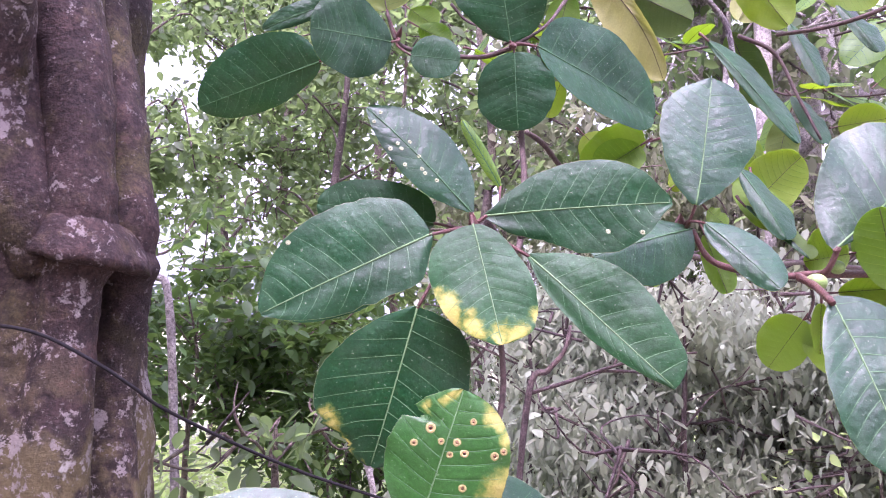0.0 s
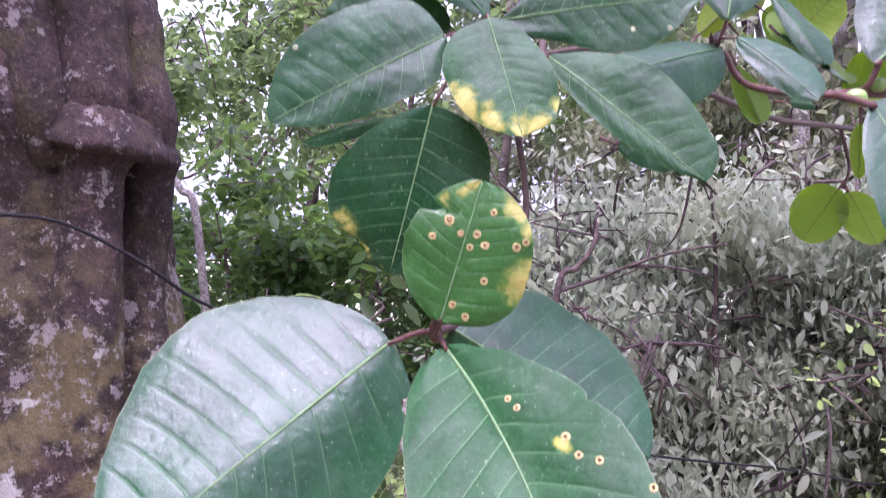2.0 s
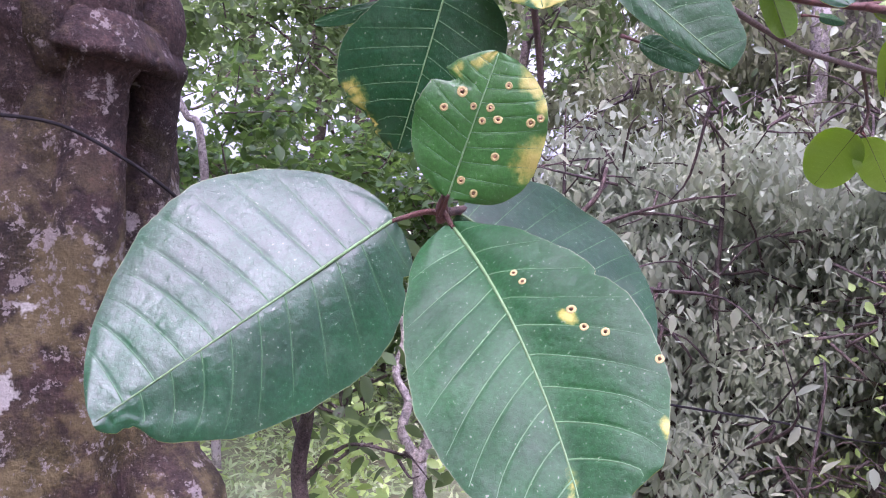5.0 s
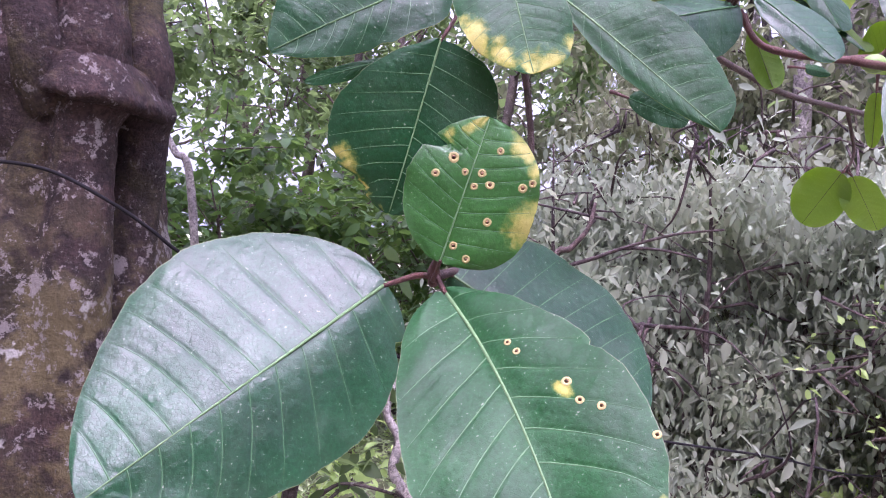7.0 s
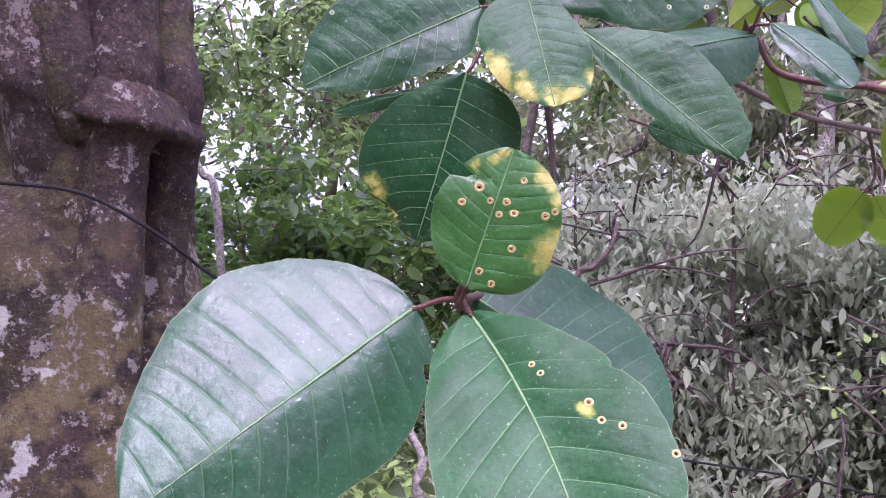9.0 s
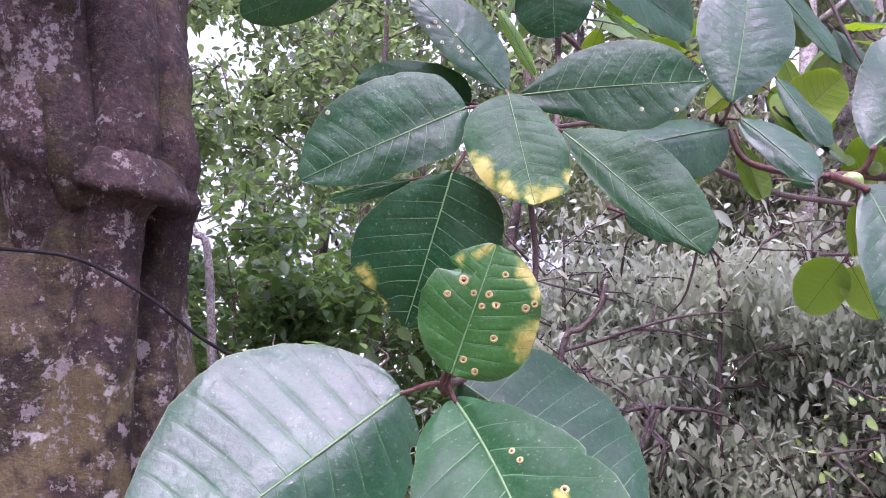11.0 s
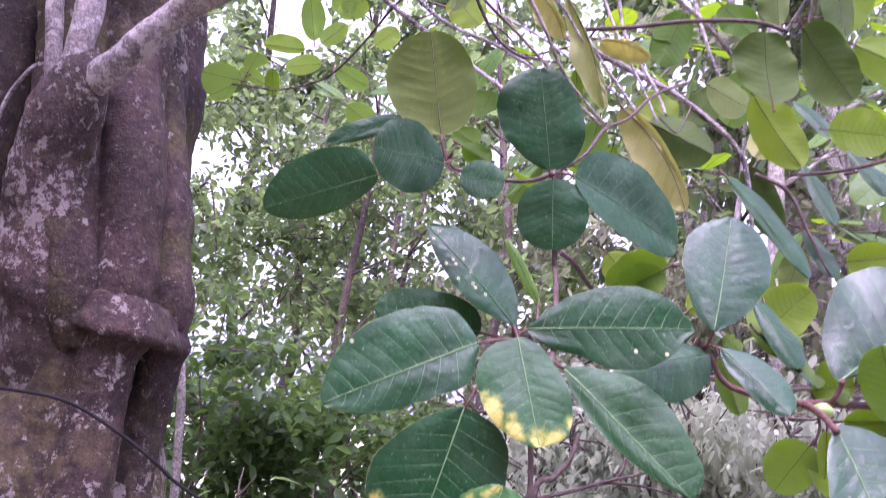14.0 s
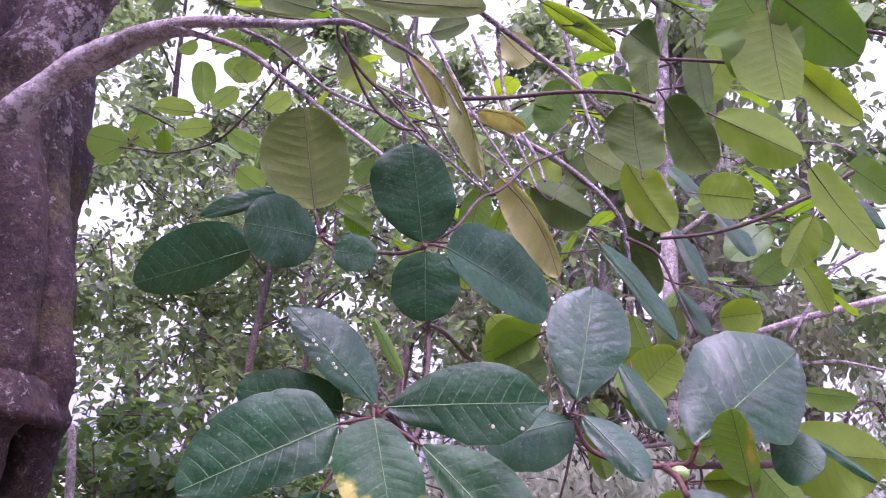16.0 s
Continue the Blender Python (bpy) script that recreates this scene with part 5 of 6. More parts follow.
def sprig(start, end, count, rng, size=0.11):
    """A twig of the upper crown with leaves set round it."""
    a, e = Vector(start), Vector(end)
    mid = (a + e) / 2 + Vector(rng.normal(0, 0.04, 3))
    twig([a, mid, e], 0.005, 0.0022)
    for k in range(count):
        s = 0.35 + 0.65 * (k + 1) / count
        p = a.lerp(mid, s * 2) if s < 0.5 else mid.lerp(e, s * 2 - 1)
        turn = 2.4 * k + rng.uniform(-0.4, 0.4)
        d = ((e - a).normalized() * 0.5 + Vector((math.cos(turn), 0.6 * math.sin(turn), 0.25 * math.sin(turn * 1.7) - 0.25))).normalized()
        ln = size * rng.uniform(0.75, 1.3)
        base = p + d * 0.02
        side = d.cross(Vector((rng.normal(0, 0.4), -0.5, 1))).normalized() * ln * rng.uniform(0.27, 0.34)
        tip = base + d * ln
        n_up = side.cross(d)
        leaf(base, tip, side, -side, 0.52, 0.52, face=-1 if n_up.z * (1 if n_up.y <= 0 else -1) < 0 else 1, tone="young" if rng.random() < 2.0 else "old", rows=16, node=p, veins=8, bow=0.05)


def bud(place, way, size=0.012):
    """The pointed red-brown bud at a shoot's end."""
    p, d = Vector(place), Vector(way).normalized() * size
    under(tube("bud", [p - d * 0.5, p + d * 0.4, p + d * 1.1, p + d * 1.9], [size * 0.34, size * 0.42, size * 0.26, 0.0004], STALK, None, "pointed red-brown shoot bud", sides=10, steps=4, lumps=0.15, lump_scale=120), TREE)


bud(NODE_A, (0.1, -0.6, 0.7))
bud(NODE_B, (-0.2, -0.7, 0.6))
bud(NODE_C, (-0.2, -0.5, 0.8), 0.011)
bud(NODE_D, (0.1, -0.6, -0.2), 0.011)
bud(NODE_E, (0.3, -0.6, 0.5), 0.009)

crown_rng = np.random.default_rng(5)
for _ in range(13):
    x, y, z = crown_rng.uniform(0.1, 1.5), crown_rng.uniform(1.7, 2.6), crown_rng.uniform(2.15, 3.2)
    sprig((x - crown_rng.uniform(0.1, 0.3), y + 0.1, z + crown_rng.uniform(-0.05, 0.25)), (x, y, z), 4, crown_rng, 0.13)
for _ in range(8):
    x, y, z = crown_rng.uniform(-0.9, 0.1), crown_rng.uniform(1.9, 2.6), crown_rng.uniform(2.55, 3.1)
    sprig((x - crown_rng.uniform(0.1, 0.3), y + 0.1, z + crown_rng.uniform(-0.05, 0.25)), (x, y, z), 4, crown_rng, 0.10)
for _ in range(15):
    x, y, z = crown_rng.uniform(0.15, 1.25), crown_rng.uniform(1.45, 2.1), crown_rng.uniform(1.95, 2.75)
    sprig((x - crown_rng.uniform(0.1, 0.3), y + 0.15, z + crown_rng.uniform(-0.05, 0.2)), (x, y, z), 4, crown_rng, 0.13)


# ---- cable slung round the trunk ----
cable = tube("cable", [(-1.42, 2.15, 1.62), (-1.36, 1.72, 1.61), (-1.2, 1.57, 1.605), (-0.947, 1.566, 1.598), (-0.81, 1.590, 1.581), (-0.700, 1.63, 1.520), (-0.640, 1.67, 1.470), (-0.585, 1.75, 1.409), (-0.396, 2.0, 1.261), (-0.17, 2.2, 1.141), (0.4, 2.6, 0.88), (1.068, 3.0, 0.705), (1.6, 3.35, 0.55), (2.6, 4.1, 0.42)], [0.0039, 0.0039], CABLE, sides=10, steps=8)
tagged(cable, "thin black cable slung round the trunk and off through the trees", "cable")


# ---- ground ----
def ground():
    n = 90
    verts, faces = [], []
    for i in range(n + 1):
        for j in range(n + 1):
            u, v = 2 * i / n - 1, 2 * j / n - 1
            x, y = 400 * u * abs(u) ** 2.2, 400 * v * abs(v) ** 2.2
            near = math.exp(-(x * x + y * y) / 900)
            z = near * (0.10 * noise.noise(Vector((x * 0.5, y * 0.5, 0))) + 0.04 * noise.noise(Vector((x * 2, y * 2, 3)))) - 0.03
            verts.append((x, y, z))
    faces = [(i * (n + 1) + j, (i + 1) * (n + 1) + j, (i + 1) * (n + 1) + j + 1, i * (n + 1) + j + 1) for i in range(n) for j in range(n)]
    m, nodes, links, bsdf = material("forest_floor")
    a, b2 = noise_node(nodes, links, 1.6, 9, rough=0.7), noise_node(nodes, links, 22, 6, rough=0.7)
    litter = mix_colour(nodes, links, b2.outputs[0], (0.13, 0.11, 0.08), (0.29, 0.245, 0.175))
    grass = mix_colour(nodes, links, b2.outputs[0], (0.30, 0.38, 0.20), (0.50, 0.58, 0.36))
    split = nodes.new("ShaderNodeSeparateXYZ")
    tc = nodes.new("ShaderNodeTexCoord")
    links.new(tc.outputs["Object"], split.inputs[0])
    clearing = nodes.new("ShaderNodeMapRange")  # grass begins behind the fig tree; nearer unseen litter is darker, dimming leaf reflections
    for sock, v in zip(clearing.inputs[1:5], (2.2, 3.8, -0.3, 0.0)):
        sock.default_value = v
    links.new(maths(nodes, links, "ABSOLUTE", split.outputs[1]), clearing.inputs[0])
    c = mix_colour(nodes, links, ramp(nodes, links, maths(nodes, links, "ADD", a.outputs[0], clearing.outputs[0]), [(0.36, (0, 0, 0)), (0.66, (1, 1, 1))]).outputs[0], litter, grass)
    links.new(c, bsdf.inputs["Base Color"])
    bsdf.inputs["Roughness"].default_value = 0.9
    bump(nodes, links, bsdf, b2.outputs[0], 0.8, 0.05)
    tagged(mesh_object("ground", verts, faces, [m]), "forest floor of leaf litter and low grass", "ground", kind="structure")


ground()


# ---- woods ----
def leaf_cloud(name, centres, spread, count, length, slim, droop, mat, parent, rng):
    """Many small pointed leaves strewn about the given places: the crown of one tree."""
    centres = np.asarray(centres, float)
    pick = rng.integers(0, len(centres), count)
    p = centres[pick] + rng.normal(0, 1, (count, 3)) * np.asarray(spread) * rng.uniform(0.4, 1.0, (count, 1))
    p[:, 2] = np.maximum(p[:, 2], 0.03)
    turn = rng.uniform(0, 2 * np.pi, count)
    fall = rng.normal(droop, 0.45, count)
    d = np.stack([np.cos(turn) * np.cos(fall), np.sin(turn) * np.cos(fall), -np.sin(fall)], 1)
    side = np.cross(d, np.array([0, 0, 1.0]))
    side /= np.linalg.norm(side, axis=1, keepdims=True) + 1e-6
    nor = np.cross(side, d)
    roll = rng.normal(0, 0.6, count)[:, None]
    side, nor = side * np.cos(roll) + nor * np.sin(roll), nor * np.cos(roll) - side * np.sin(roll)
    ln = (length * rng.uniform(0.55, 1.25, count))[:, None]
    wd = ln * slim * rng.uniform(0.8, 1.2, (count, 1))
    bend = ln * rng.uniform(-0.02, 0.16, (count, 1))
    rib = lambda s, drop: p + d * ln * s - nor * bend * drop
    v = np.stack([p, rib(0.22, 0.0) - side * wd * 0.78 + nor * wd * 0.25, rib(0.22, 0.0) + side * wd * 0.78 + nor * wd * 0.25, rib(0.30, 0.05),
                  rib(0.52, 0.25) - side * wd + nor * wd * 0.3, rib(0.52, 0.25) + side * wd + nor * wd * 0.3, rib(0.62, 0.35),
                  rib(0.80, 0.6) - side * wd * 0.55 + nor * wd * 0.1, rib(0.80, 0.6) + side * wd * 0.55 + nor * wd * 0.1, rib(1.0, 1.0)], 1).reshape(-1, 3)
    tri = np.array([[0, 3, 1], [0, 2, 3], [1, 3, 4], [3, 2, 5], [3, 6, 4], [3, 5, 6], [4, 6, 7], [6, 5, 8], [6, 9, 7], [6, 8, 9]])
    f = (np.arange(count)[:, None, None] * 10 + tri).reshape(-1)
    me = bpy.data.meshes.new(name)
    me.vertices.add(len(v))
    me.vertices.foreach_set("co", v.reshape(-1))
    me.loops.add(len(f))
    me.loops.foreach_set("vertex_index", f)
    me.polygons.add(len(f) // 3)
    me.polygons.foreach_set("loop_start", np.arange(0, len(f), 3))
    me.polygons.foreach_set("use_smooth", [True] * (len(f) // 3))
    me.update(calc_edges=True)
    me.materials.append(mat)
    ob = new(name, me)
    tagged(ob, kind="stuff")
    return under(ob, parent)


def wood_tree(x, y, height, radius, leaves, mat, bark, seed, label, length=0.078, slim=0.18, droop=0.5, reach=1.3, low=0.25, limbs=11, lean=(0, 0), clump=0.17, name="tree", category="tree"):
    """A tree of the woods: tapered trunk, limbs with twigs, and a loose crown hung on them."""
    rng = np.random.default_rng(seed)
    root = thing(name, (x, y, 0), label, category, "woods behind the fig tree")
    top = Vector((x + lean[0], y + lean[1], height))
    foot = Vector((x, y, -0.15))
    way = [foot.lerp(top, k / 5) + Vector((*(rng.normal(0, 0.05 * height / 4, 2) * (0 < k < 5)), 0)) for k in range(6)]
    under(tube("trunk", way, [radius * 1.5, radius, radius * 0.85, radius * 0.6, radius * 0.2], bark, sides=12, steps=6, lumps=0.1, lump_scale=5), root)
    spots = []
    for k in range(limbs):
        s = low + (1 - low) * (k + rng.uniform(0, 0.8)) / limbs
        start = way[min(int(s * 5), 4)].lerp(way[min(int(s * 5) + 1, 5)], s * 5 - int(s * 5))
        a = k * 2.4 + rng.uniform(-0.5, 0.5)
        far = reach * (1.15 - 0.55 * s) * rng.uniform(0.7, 1.2)
        out = Vector((math.cos(a), math.sin(a), 0))
        p = [start, start + out * far * 0.4 + Vector((0, 0, far * rng.uniform(0.1, 0.45))), start + out * far * 0.8 + Vector((*rng.normal(0, 0.1, 2), far * rng.uniform(0.1, 0.5))), start + out * far + Vector((*rng.normal(0, 0.12, 2), far * rng.uniform(-0.15, 0.5)))]
        r = radius * (0.42 - 0.22 * s)
        under(tube("limb", p, [r, r * 0.6, 0.006], bark, sides=6, steps=4, lumps=0.1, lump_scale=9), root)
        for q, share in spline(p, 4):
            if share > 0.3:
                spots.append(q)
        for _ in range(5):
            q0 = p[1].lerp(p[3], rng.uniform(0.0, 0.9))
            q2 = q0 + Vector(rng.normal(0, 0.3, 3)) * reach * 0.6
            under(tube("twig", [q0, (q0 + q2) / 2 + Vector(rng.normal(0, 0.05, 3)), q2], [0.008, 0.005, 0.002], bark, sides=4, steps=3), root)
            spots += [q0.lerp(q2, 0.5), q2]
    leaf_cloud("crown", spots, (clump, clump, clump * 0.75), leaves, length, slim, droop, mat, root, rng)
    return root


def added_fig_crown():
    """The fig tree's unseen high crown, over its trunk and to the side."""
    rng = np.random.default_rng(12)
    # Added where it darkens what the leaf blades mirror.
    spots = np.stack([rng.uniform(-4.6, -1.2, 130), rng.uniform(-1.4, 3.4, 130), rng.uniform(3.9, 5.6, 130)], 1)
    tagged(leaf_cloud("crown", spots, (0.28, 0.3, 0.22), 3000, 0.2, 0.28, 0.5, CROWN_LIVE, TREE, rng), "unseen high crown of large green leaves, added for shade", kind="stuff")
    for k in range(6):
        a = 1.6 + 0.62 * k
        e = Vector((-2.4 + 1.6 * math.cos(a), 1.2 + 1.9 * math.sin(a), 4.6 + 0.2 * (k % 3)))
        on_tree("limb", [(-1.42, 2.0, 3.5), (-1.45 + 0.5 * math.cos(a), 1.8 + 0.4 * math.sin(a), 4.1), e], [0.09, 0.05, 0.015], LIMB_BARK, sides=12, steps=8, lumps=0.2, lump_scale=6)


added_fig_crown()


GREEN_TREE = "slim forest tree with a loose crown of small green leaves"
GREY_SHRUB = "dense shrub of drooping narrow grey-green leaves"
OLIVE_SHRUB = "shrub of small drooping olive-green leaves on brown twigs"
LIVE_BUSH = "bright green broad-leaved bush in the undergrowth"
PALE_TREE = "pale-barked leaning forest tree with a thin crown"
BROAD = dict(reach=2.2, clump=0.16, length=0.125, slim=0.25, droop=0.45)
wood_tree(-4.2, 9.0, 5.6, 0.08, 5700, CROWN, DARK_BARK, 1, GREEN_TREE, **BROAD)
wood_tree(-2.3, 9.6, 5.9, 0.07, 5600, CROWN, DARK_BARK, 2, GREEN_TREE, lean=(0.4, 0), **BROAD)
wood_tree(-0.6, 9.2, 5.5, 0.06, 5500, CROWN, DARK_BARK, 3, GREEN_TREE, lean=(-0.3, 0.2), **BROAD)
wood_tree(1.0, 8.6, 5.9, 0.07, 5600, CROWN, DARK_BARK, 4, GREEN_TREE, **BROAD)
wood_tree(-2.6, 6.2, 4.6, 0.05, 2600, CROWN, DARK_BARK, 13, GREEN_TREE, reach=1.3, clump=0.12, length=0.088, slim=0.26, droop=0.45, low=0.22)
wood_tree(-1.2, 6.6, 4.4, 0.045, 2300, CROWN, DARK_BARK, 14, GREEN_TREE, reach=1.2, clump=0.12, length=0.088, slim=0.26, droop=0.45, low=0.25, lean=(0.3, 0))
wood_tree(1.5, 5.2, 4.8, 0.05, 4600, CROWN_OLIVE, DARK_BARK, 5, GREEN_TREE, length=0.092, slim=0.23, clump=0.14, lean=(0.3, 0))
wood_tree(2.6, 4.9, 6.0, 0.09, 2600, CROWN, PALE_BARK, 6, PALE_TREE, lean=(-0.5, 0.3), length=0.11, slim=0.25)
wood_tree(1.62, 4.4, 7.5, 0.05, 1700, CROWN, PALE_BARK, 7, PALE_TREE, lean=(0.15, 0), low=0.4, length=0.11, slim=0.25)
wood_tree(-3.7, 7.2, 4.9, 0.07, 3600, CROWN, DARK_BARK, 8, GREEN_TREE, length=0.12, slim=0.26, clump=0.14)
wood_tree(0.3, 11.4, 9.6, 0.07, 6000, CROWN, DARK_BARK, 9, GREEN_TREE, reach=2.1, clump=0.2, length=0.17, slim=0.25)
wood_tree(3.6, 6.4, 6.8, 0.08, 5200, CROWN, DARK_BARK, 10, GREEN_TREE, length=0.12, slim=0.25, clump=0.16)
wood_tree(-1.7, 11.6, 9.9, 0.08, 5600, CROWN, DARK_BARK, 15, GREEN_TREE, reach=2.1, clump=0.2, length=0.17, slim=0.25)
wood_tree(-3.5, 12.0, 9.8, 0.08, 6000, CROWN, DARK_BARK, 11, GREEN_TREE, reach=2.1, clump=0.2, length=0.17, slim=0.25)
wood_tree(1.9, 8.0, 7.2, 0.08, 5600, CROWN, DARK_BARK, 12, GREEN_TREE, length=0.12, slim=0.25, clump=0.16)
BARE = "straggling bare-twigged shrub with few leaves"
for k, (x, y) in enumerate(((0.95, 3.5), (2.15, 3.6), (0.35, 3.9), (1.5, 3.9), (2.7, 4.4))):
    wood_tree(x, y, 1.9, 0.016, 200, CROWN_GREY, TWIG_BARK, 70 + k, BARE, length=0.075, slim=0.2, reach=0.9, low=0.2, limbs=14, name="shrub", category="shrub")
TALL = dict(name="shrub", category="shrub", low=0.5)
SAPLING = "thin pale sapling with few leaves"
for k, (x, y) in enumerate(((1.15, 5.0), (1.35, 4.6), (1.95, 5.1), (1.5, 5.6), (-0.7, 6.6), (0.3, 5.2), (2.25, 4.6))):
    wood_tree(x, y, 3.6 + 0.2 * k, 0.028 + 0.004 * (k % 3), 320, CROWN, PALE_BARK if k < 4 or k > 5 else DARK_BARK, 50 + k, SAPLING, low=0.3, limbs=7, reach=0.7, lean=(0.3 * math.sin(k * 2.1), 0.1), length=0.1, slim=0.25, name="sapling", category="sapling")
SHRUB = dict(name="shrub", category="shrub", low=0.1)
HANGING = dict(droop=0.85, clump=0.17, length=0.057, slim=0.2)
wood_tree(0.9, 3.9, 1.55, 0.025, 16500, CROWN_GREY, DARK_BARK, 21, GREY_SHRUB, reach=0.8, **HANGING, **SHRUB)
wood_tree(1.7, 3.6, 1.6, 0.025, 19000, CROWN_GREY, DARK_BARK, 22, GREY_SHRUB, reach=0.8, **HANGING, **SHRUB)
wood_tree(2.5, 4.0, 1.7, 0.025, 18000, CROWN_GREY, DARK_BARK, 23, GREY_SHRUB, reach=0.9, **HANGING, **SHRUB)
wood_tree(0.6, 4.4, 1.5, 0.025, 12500, CROWN_GREY, DARK_BARK, 24, GREY_SHRUB, reach=0.8, **HANGING, **SHRUB)
wood_tree(1.15, 4.7, 2.6, 0.03, 10000, CROWN_OLIVE, DARK_BARK, 28, OLIVE_SHRUB, reach=0.8, **HANGING, **SHRUB)
wood_tree(0.34, 5.8, 2.7, 0.03, 4500, CROWN_OLIVE, DARK_BARK, 30, OLIVE_SHRUB, reach=0.75, droop=0.6, clump=0.17, length=0.08, slim=0.22, **SHRUB)
wood_tree(-0.75, 6.0, 1.75, 0.03, 3000, CROWN_LIVE, DARK_BARK, 32, LIVE_BUSH, reach=0.7, droop=0.4, clump=0.16, length=0.085, slim=0.24, **SHRUB)
wood_tree(2.05, 4.5, 2.5, 0.03, 10000, CROWN_OLIVE, DARK_BARK, 29, OLIVE_SHRUB, reach=0.8, **HANGING, **SHRUB)
wood_tree(-1.5, 4.6, 1.75, 0.02, 4200, CROWN_LIVE, DARK_BARK, 25, LIVE_BUSH, length=0.085, slim=0.24, droop=0.3, reach=0.9, clump=0.12, **TALL)
wood_tree(-0.75, 4.9, 1.6, 0.02, 3600, CROWN_LIVE, DARK_BARK, 26, LIVE_BUSH, length=0.085, slim=0.24, droop=0.3, reach=0.9, clump=0.12, **TALL)
wood_tree(-0.2, 6.8, 0.9, 0.02, 900, CROWN_LIVE, DARK_BARK, 27, LIVE_BUSH, length=0.12, slim=0.24, droop=0.3, reach=0.7, clump=0.14, **SHRUB)
wood_tree(-0.67, 3.15, 1.2, 0.034, 260, CROWN, DARK_BARK, 61, "young forest tree with dark drooping broad leaves", length=0.105, slim=0.24, droop=0.5, reach=0.5, low=0.35, limbs=9, clump=0.09, name="sapling", category="sapling")
wood_tree(1.62, 3.2, 1.25, 0.014, 110, CROWN_LIGHT, DARK_BARK, 63, "small yellow-green leafy shrub", length=0.06, slim=0.24, droop=0.3, reach=0.45, low=0.3, limbs=8, clump=0.1, name="shrub", category="shrub")


def crooked(name, label, category, bark, stems):
    """A leafless crooked stem with its forks."""
    root = thing(name, (stems[0][0][0][0], stems[0][0][0][1], 0), label, category, "woods behind the fig tree")
    for k, (points, r0, r1) in enumerate(stems):
        under(tube("fork" if k else "trunk", points, [r0, (r0 + r1) / 2, r1], bark, sides=10, steps=6, lumps=0.2, lump_scale=14), root)


crooked("sapling", "crooked pale forked sapling without leaves", "sapling", PALE_BARK, (([(-0.208, 3.200, -0.100), (-0.218, 3.200, 0.220), (-0.228, 3.200, 0.439)], 0.036, 0.028), ([(-0.228, 3.200, 0.439), (-0.299, 3.200, 0.548), (-0.282, 3.220, 0.667), (-0.334, 3.250, 0.771), (-0.311, 3.300, 0.923), (-0.369, 3.350, 1.121)], 0.022, 0.012), ([(-0.228, 3.200, 0.439), (-0.188, 3.200, 0.555), (-0.162, 3.220, 0.719), (-0.101, 3.250, 0.829), (-0.053, 3.300, 0.981), (-0.073, 3.350, 1.180)], 0.026, 0.014)))
crooked("sapling", "thin grey leaning sapling stem without leaves", "sapling", PALE_BARK, (([(-1.188, 3.700, -0.100), (-1.238, 3.720, 0.800), (-1.308, 3.750, 1.687), (-1.392, 3.780, 1.820), (-1.463, 3.800, 1.954), (-1.510, 3.800, 2.112)], 0.022, 0.014),))
crooked("shrub", "dark bare-branched shrub without leaves", "shrub", TWIG_BARK, (([(0.182, 3.100, -0.100), (0.222, 3.100, 0.700), (0.282, 3.100, 1.344), (0.354, 3.100, 1.429), (0.415, 3.100, 1.503), (0.442, 3.120, 1.598)], 0.016, 0.007), ([(0.282, 3.100, 1.344), (0.435, 3.080, 1.393), (0.532, 3.050, 1.432), (0.703, 3.000, 1.485), (0.866, 2.950, 1.506)], 0.008, 0.004), ([(0.532, 3.050, 1.432), (0.674, 3.050, 1.429), (0.849, 3.100, 1.392)], 0.007, 0.003)))
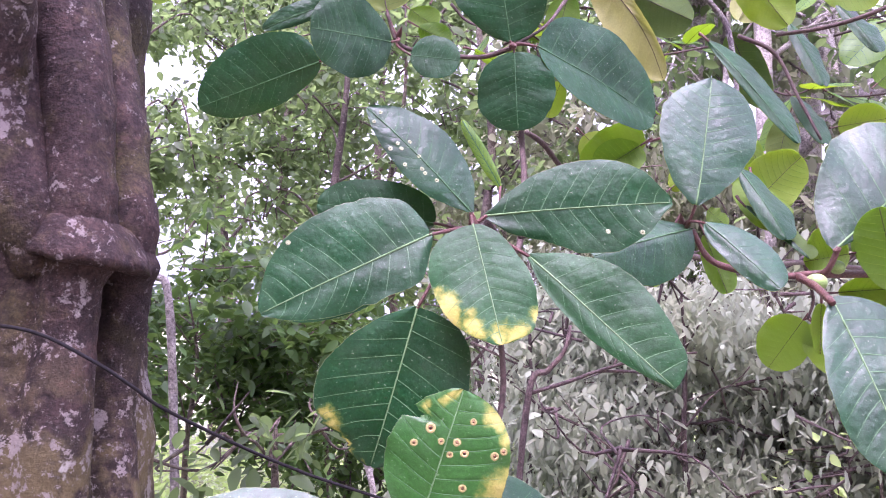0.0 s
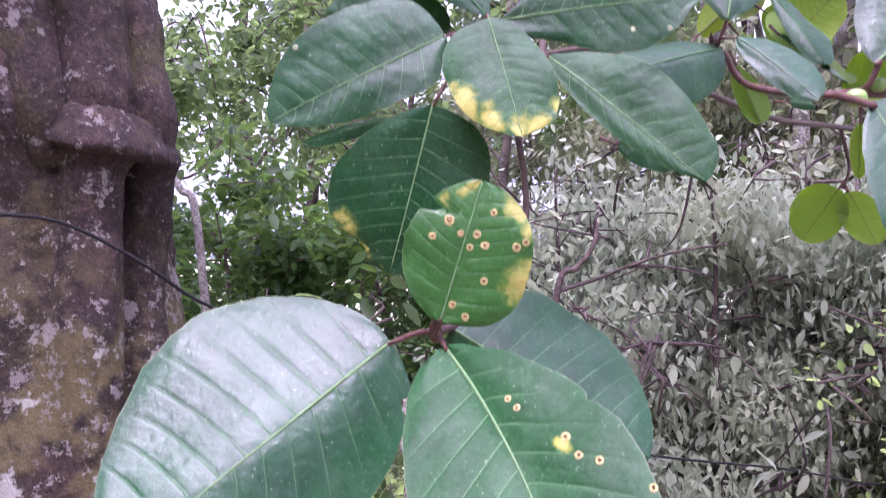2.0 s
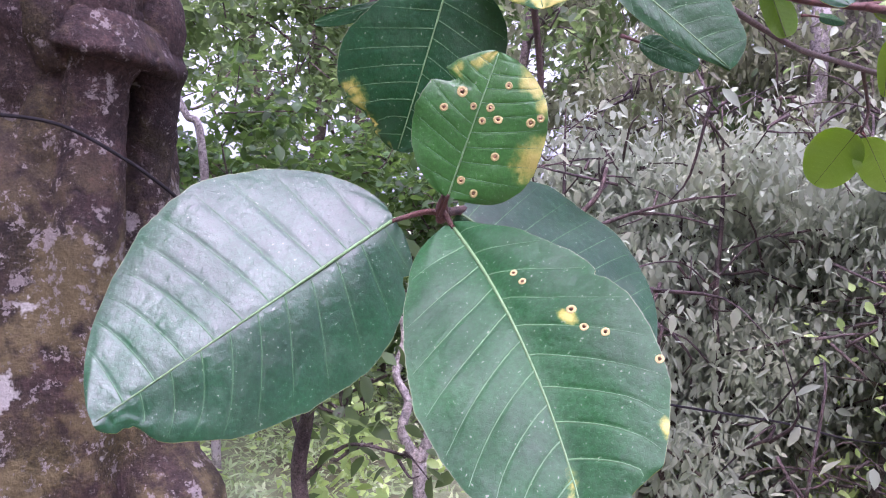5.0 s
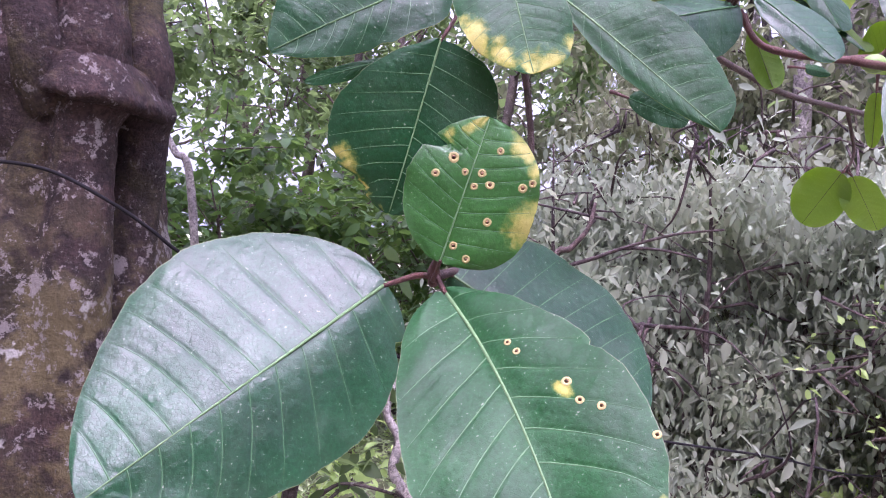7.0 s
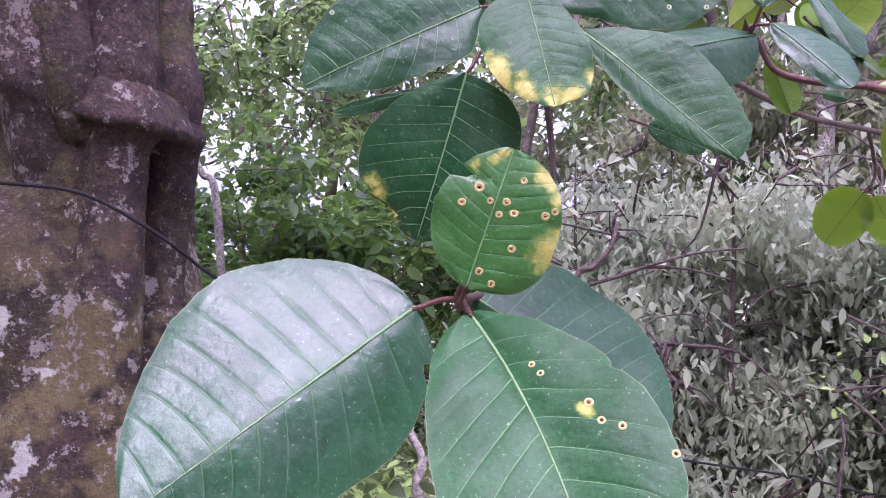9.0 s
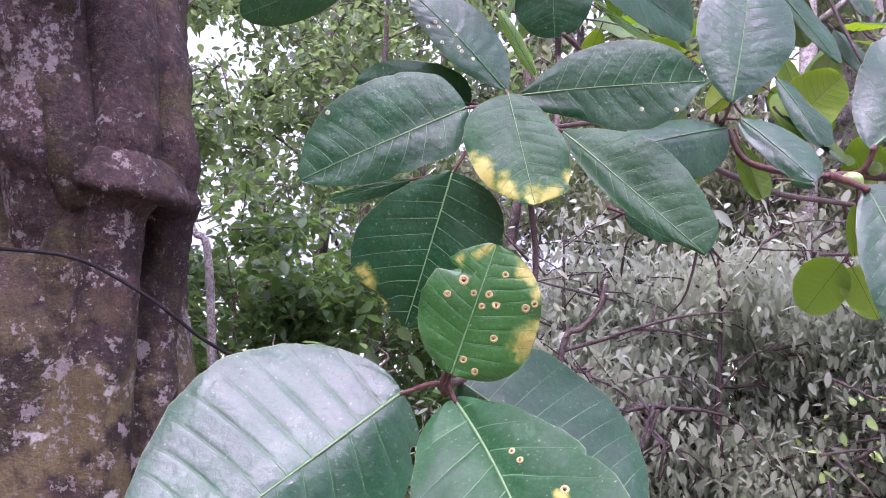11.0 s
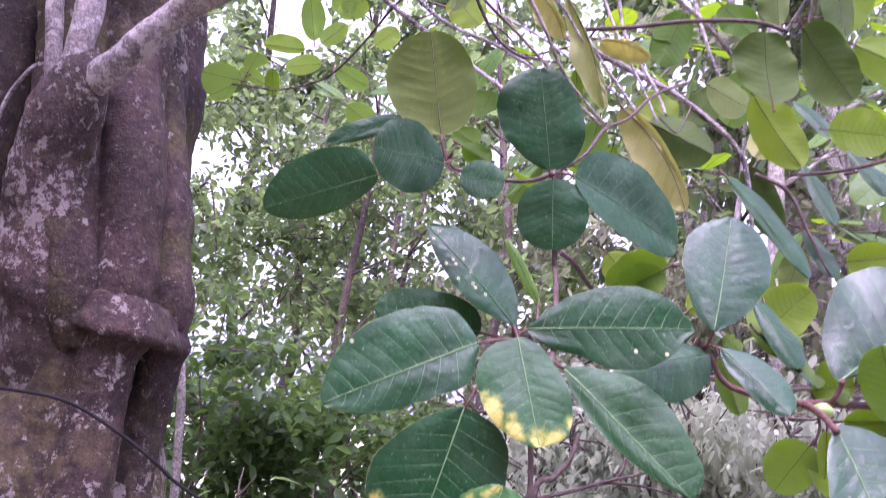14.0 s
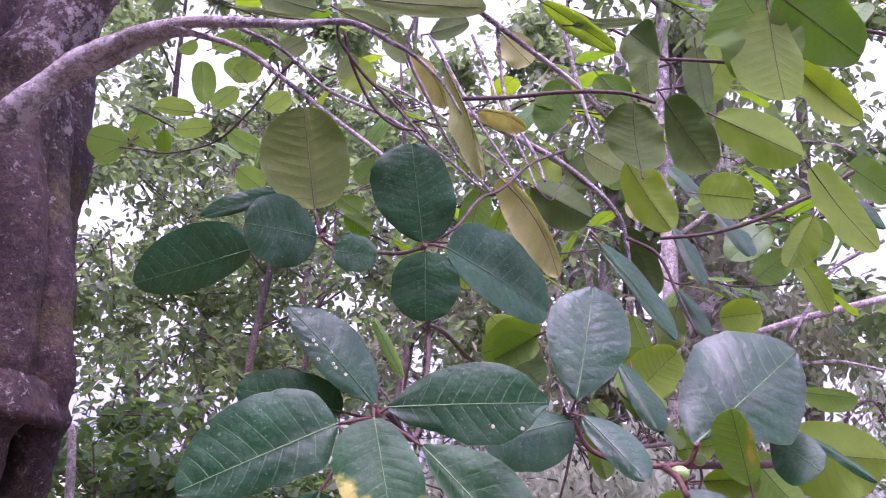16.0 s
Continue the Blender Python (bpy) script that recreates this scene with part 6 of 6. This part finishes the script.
crooked("tree", "pale smooth-barked forest tree, its crown out of sight", "tree", PALE_BARK, (([(2.36, 5.5, -0.1), (2.32, 5.5, 1.6), (2.28, 5.5, 3.0), (2.36, 5.5, 4.6), (2.33, 5.5, 5.2), (2.3, 5.5, 7.5)], 0.17, 0.15),))
crooked("tree", "slim pale-barked forest tree", "tree", PALE_BARK, (([(1.30, 5.0, -0.1), (1.36, 5.0, 1.2), (1.43, 5.0, 2.26), (1.47, 5.0, 3.0), (1.6, 5.05, 4.6)], 0.07, 0.045), ([(1.43, 5.0, 2.3), (1.36, 4.98, 2.8), (1.2, 4.95, 3.6)], 0.03, 0.012)))
crooked("tree", "pale leaning forest tree with a bent trunk", "tree", PALE_BARK, (([(1.58, 5.0, -0.1), (1.64, 5.0, 1.0), (1.68, 5.0, 1.6), (1.79, 5.0, 2.4), (2.25, 5.0, 2.82), (2.75, 5.0, 3.2), (3.4, 5.1, 3.7)], 0.10, 0.07),))
# Unseen trees behind and beside the viewpoint, added to darken the leaves' reflections.
behind = wood_tree(-4.0, -7.0, 7.0, 0.12, 8500, CROWN, DARK_BARK, 31, GREEN_TREE, length=0.42, reach=2.6, clump=0.45)
for k, (x, y) in enumerate(((-0.5, -8), (3.0, -7.5), (6, -6), (-7.5, -3.5), (-2.2, -9.8), (1.2, -10), (4.6, -9.5), (-6.5, -7), (9.5, 3.5), (-9, 0.5))):
    copy_thing(behind, pose(x, y, 0, 0, 0, 47 * k))


def undergrowth():
    """Low broad-leaved plants over the forest floor."""
    rng = np.random.default_rng(77)
    root = thing("undergrowth", (0, 6, 0), "low bright green undergrowth over the forest floor", "undergrowth")
    tagged(root, kind="stuff")
    spots = np.stack([rng.uniform(-4.5, 4.2, 360), rng.uniform(3.2, 10.5, 360), rng.uniform(0.05, 0.45, 360)], 1)
    leaf_cloud("low_leaves", spots, (0.22, 0.22, 0.14), 14000, 0.085, 0.24, 0.2, CROWN_LIGHT, root, rng)
    turf = np.stack([rng.uniform(-3.5, 1.5, 500), rng.uniform(3.0, 9.0, 500), rng.uniform(0.0, 0.12, 500)], 1)
    leaf_cloud("low_grass", turf, (0.2, 0.2, 0.06), 26000, 0.06, 0.13, -0.25, GRASS, root, rng)


undergrowth()
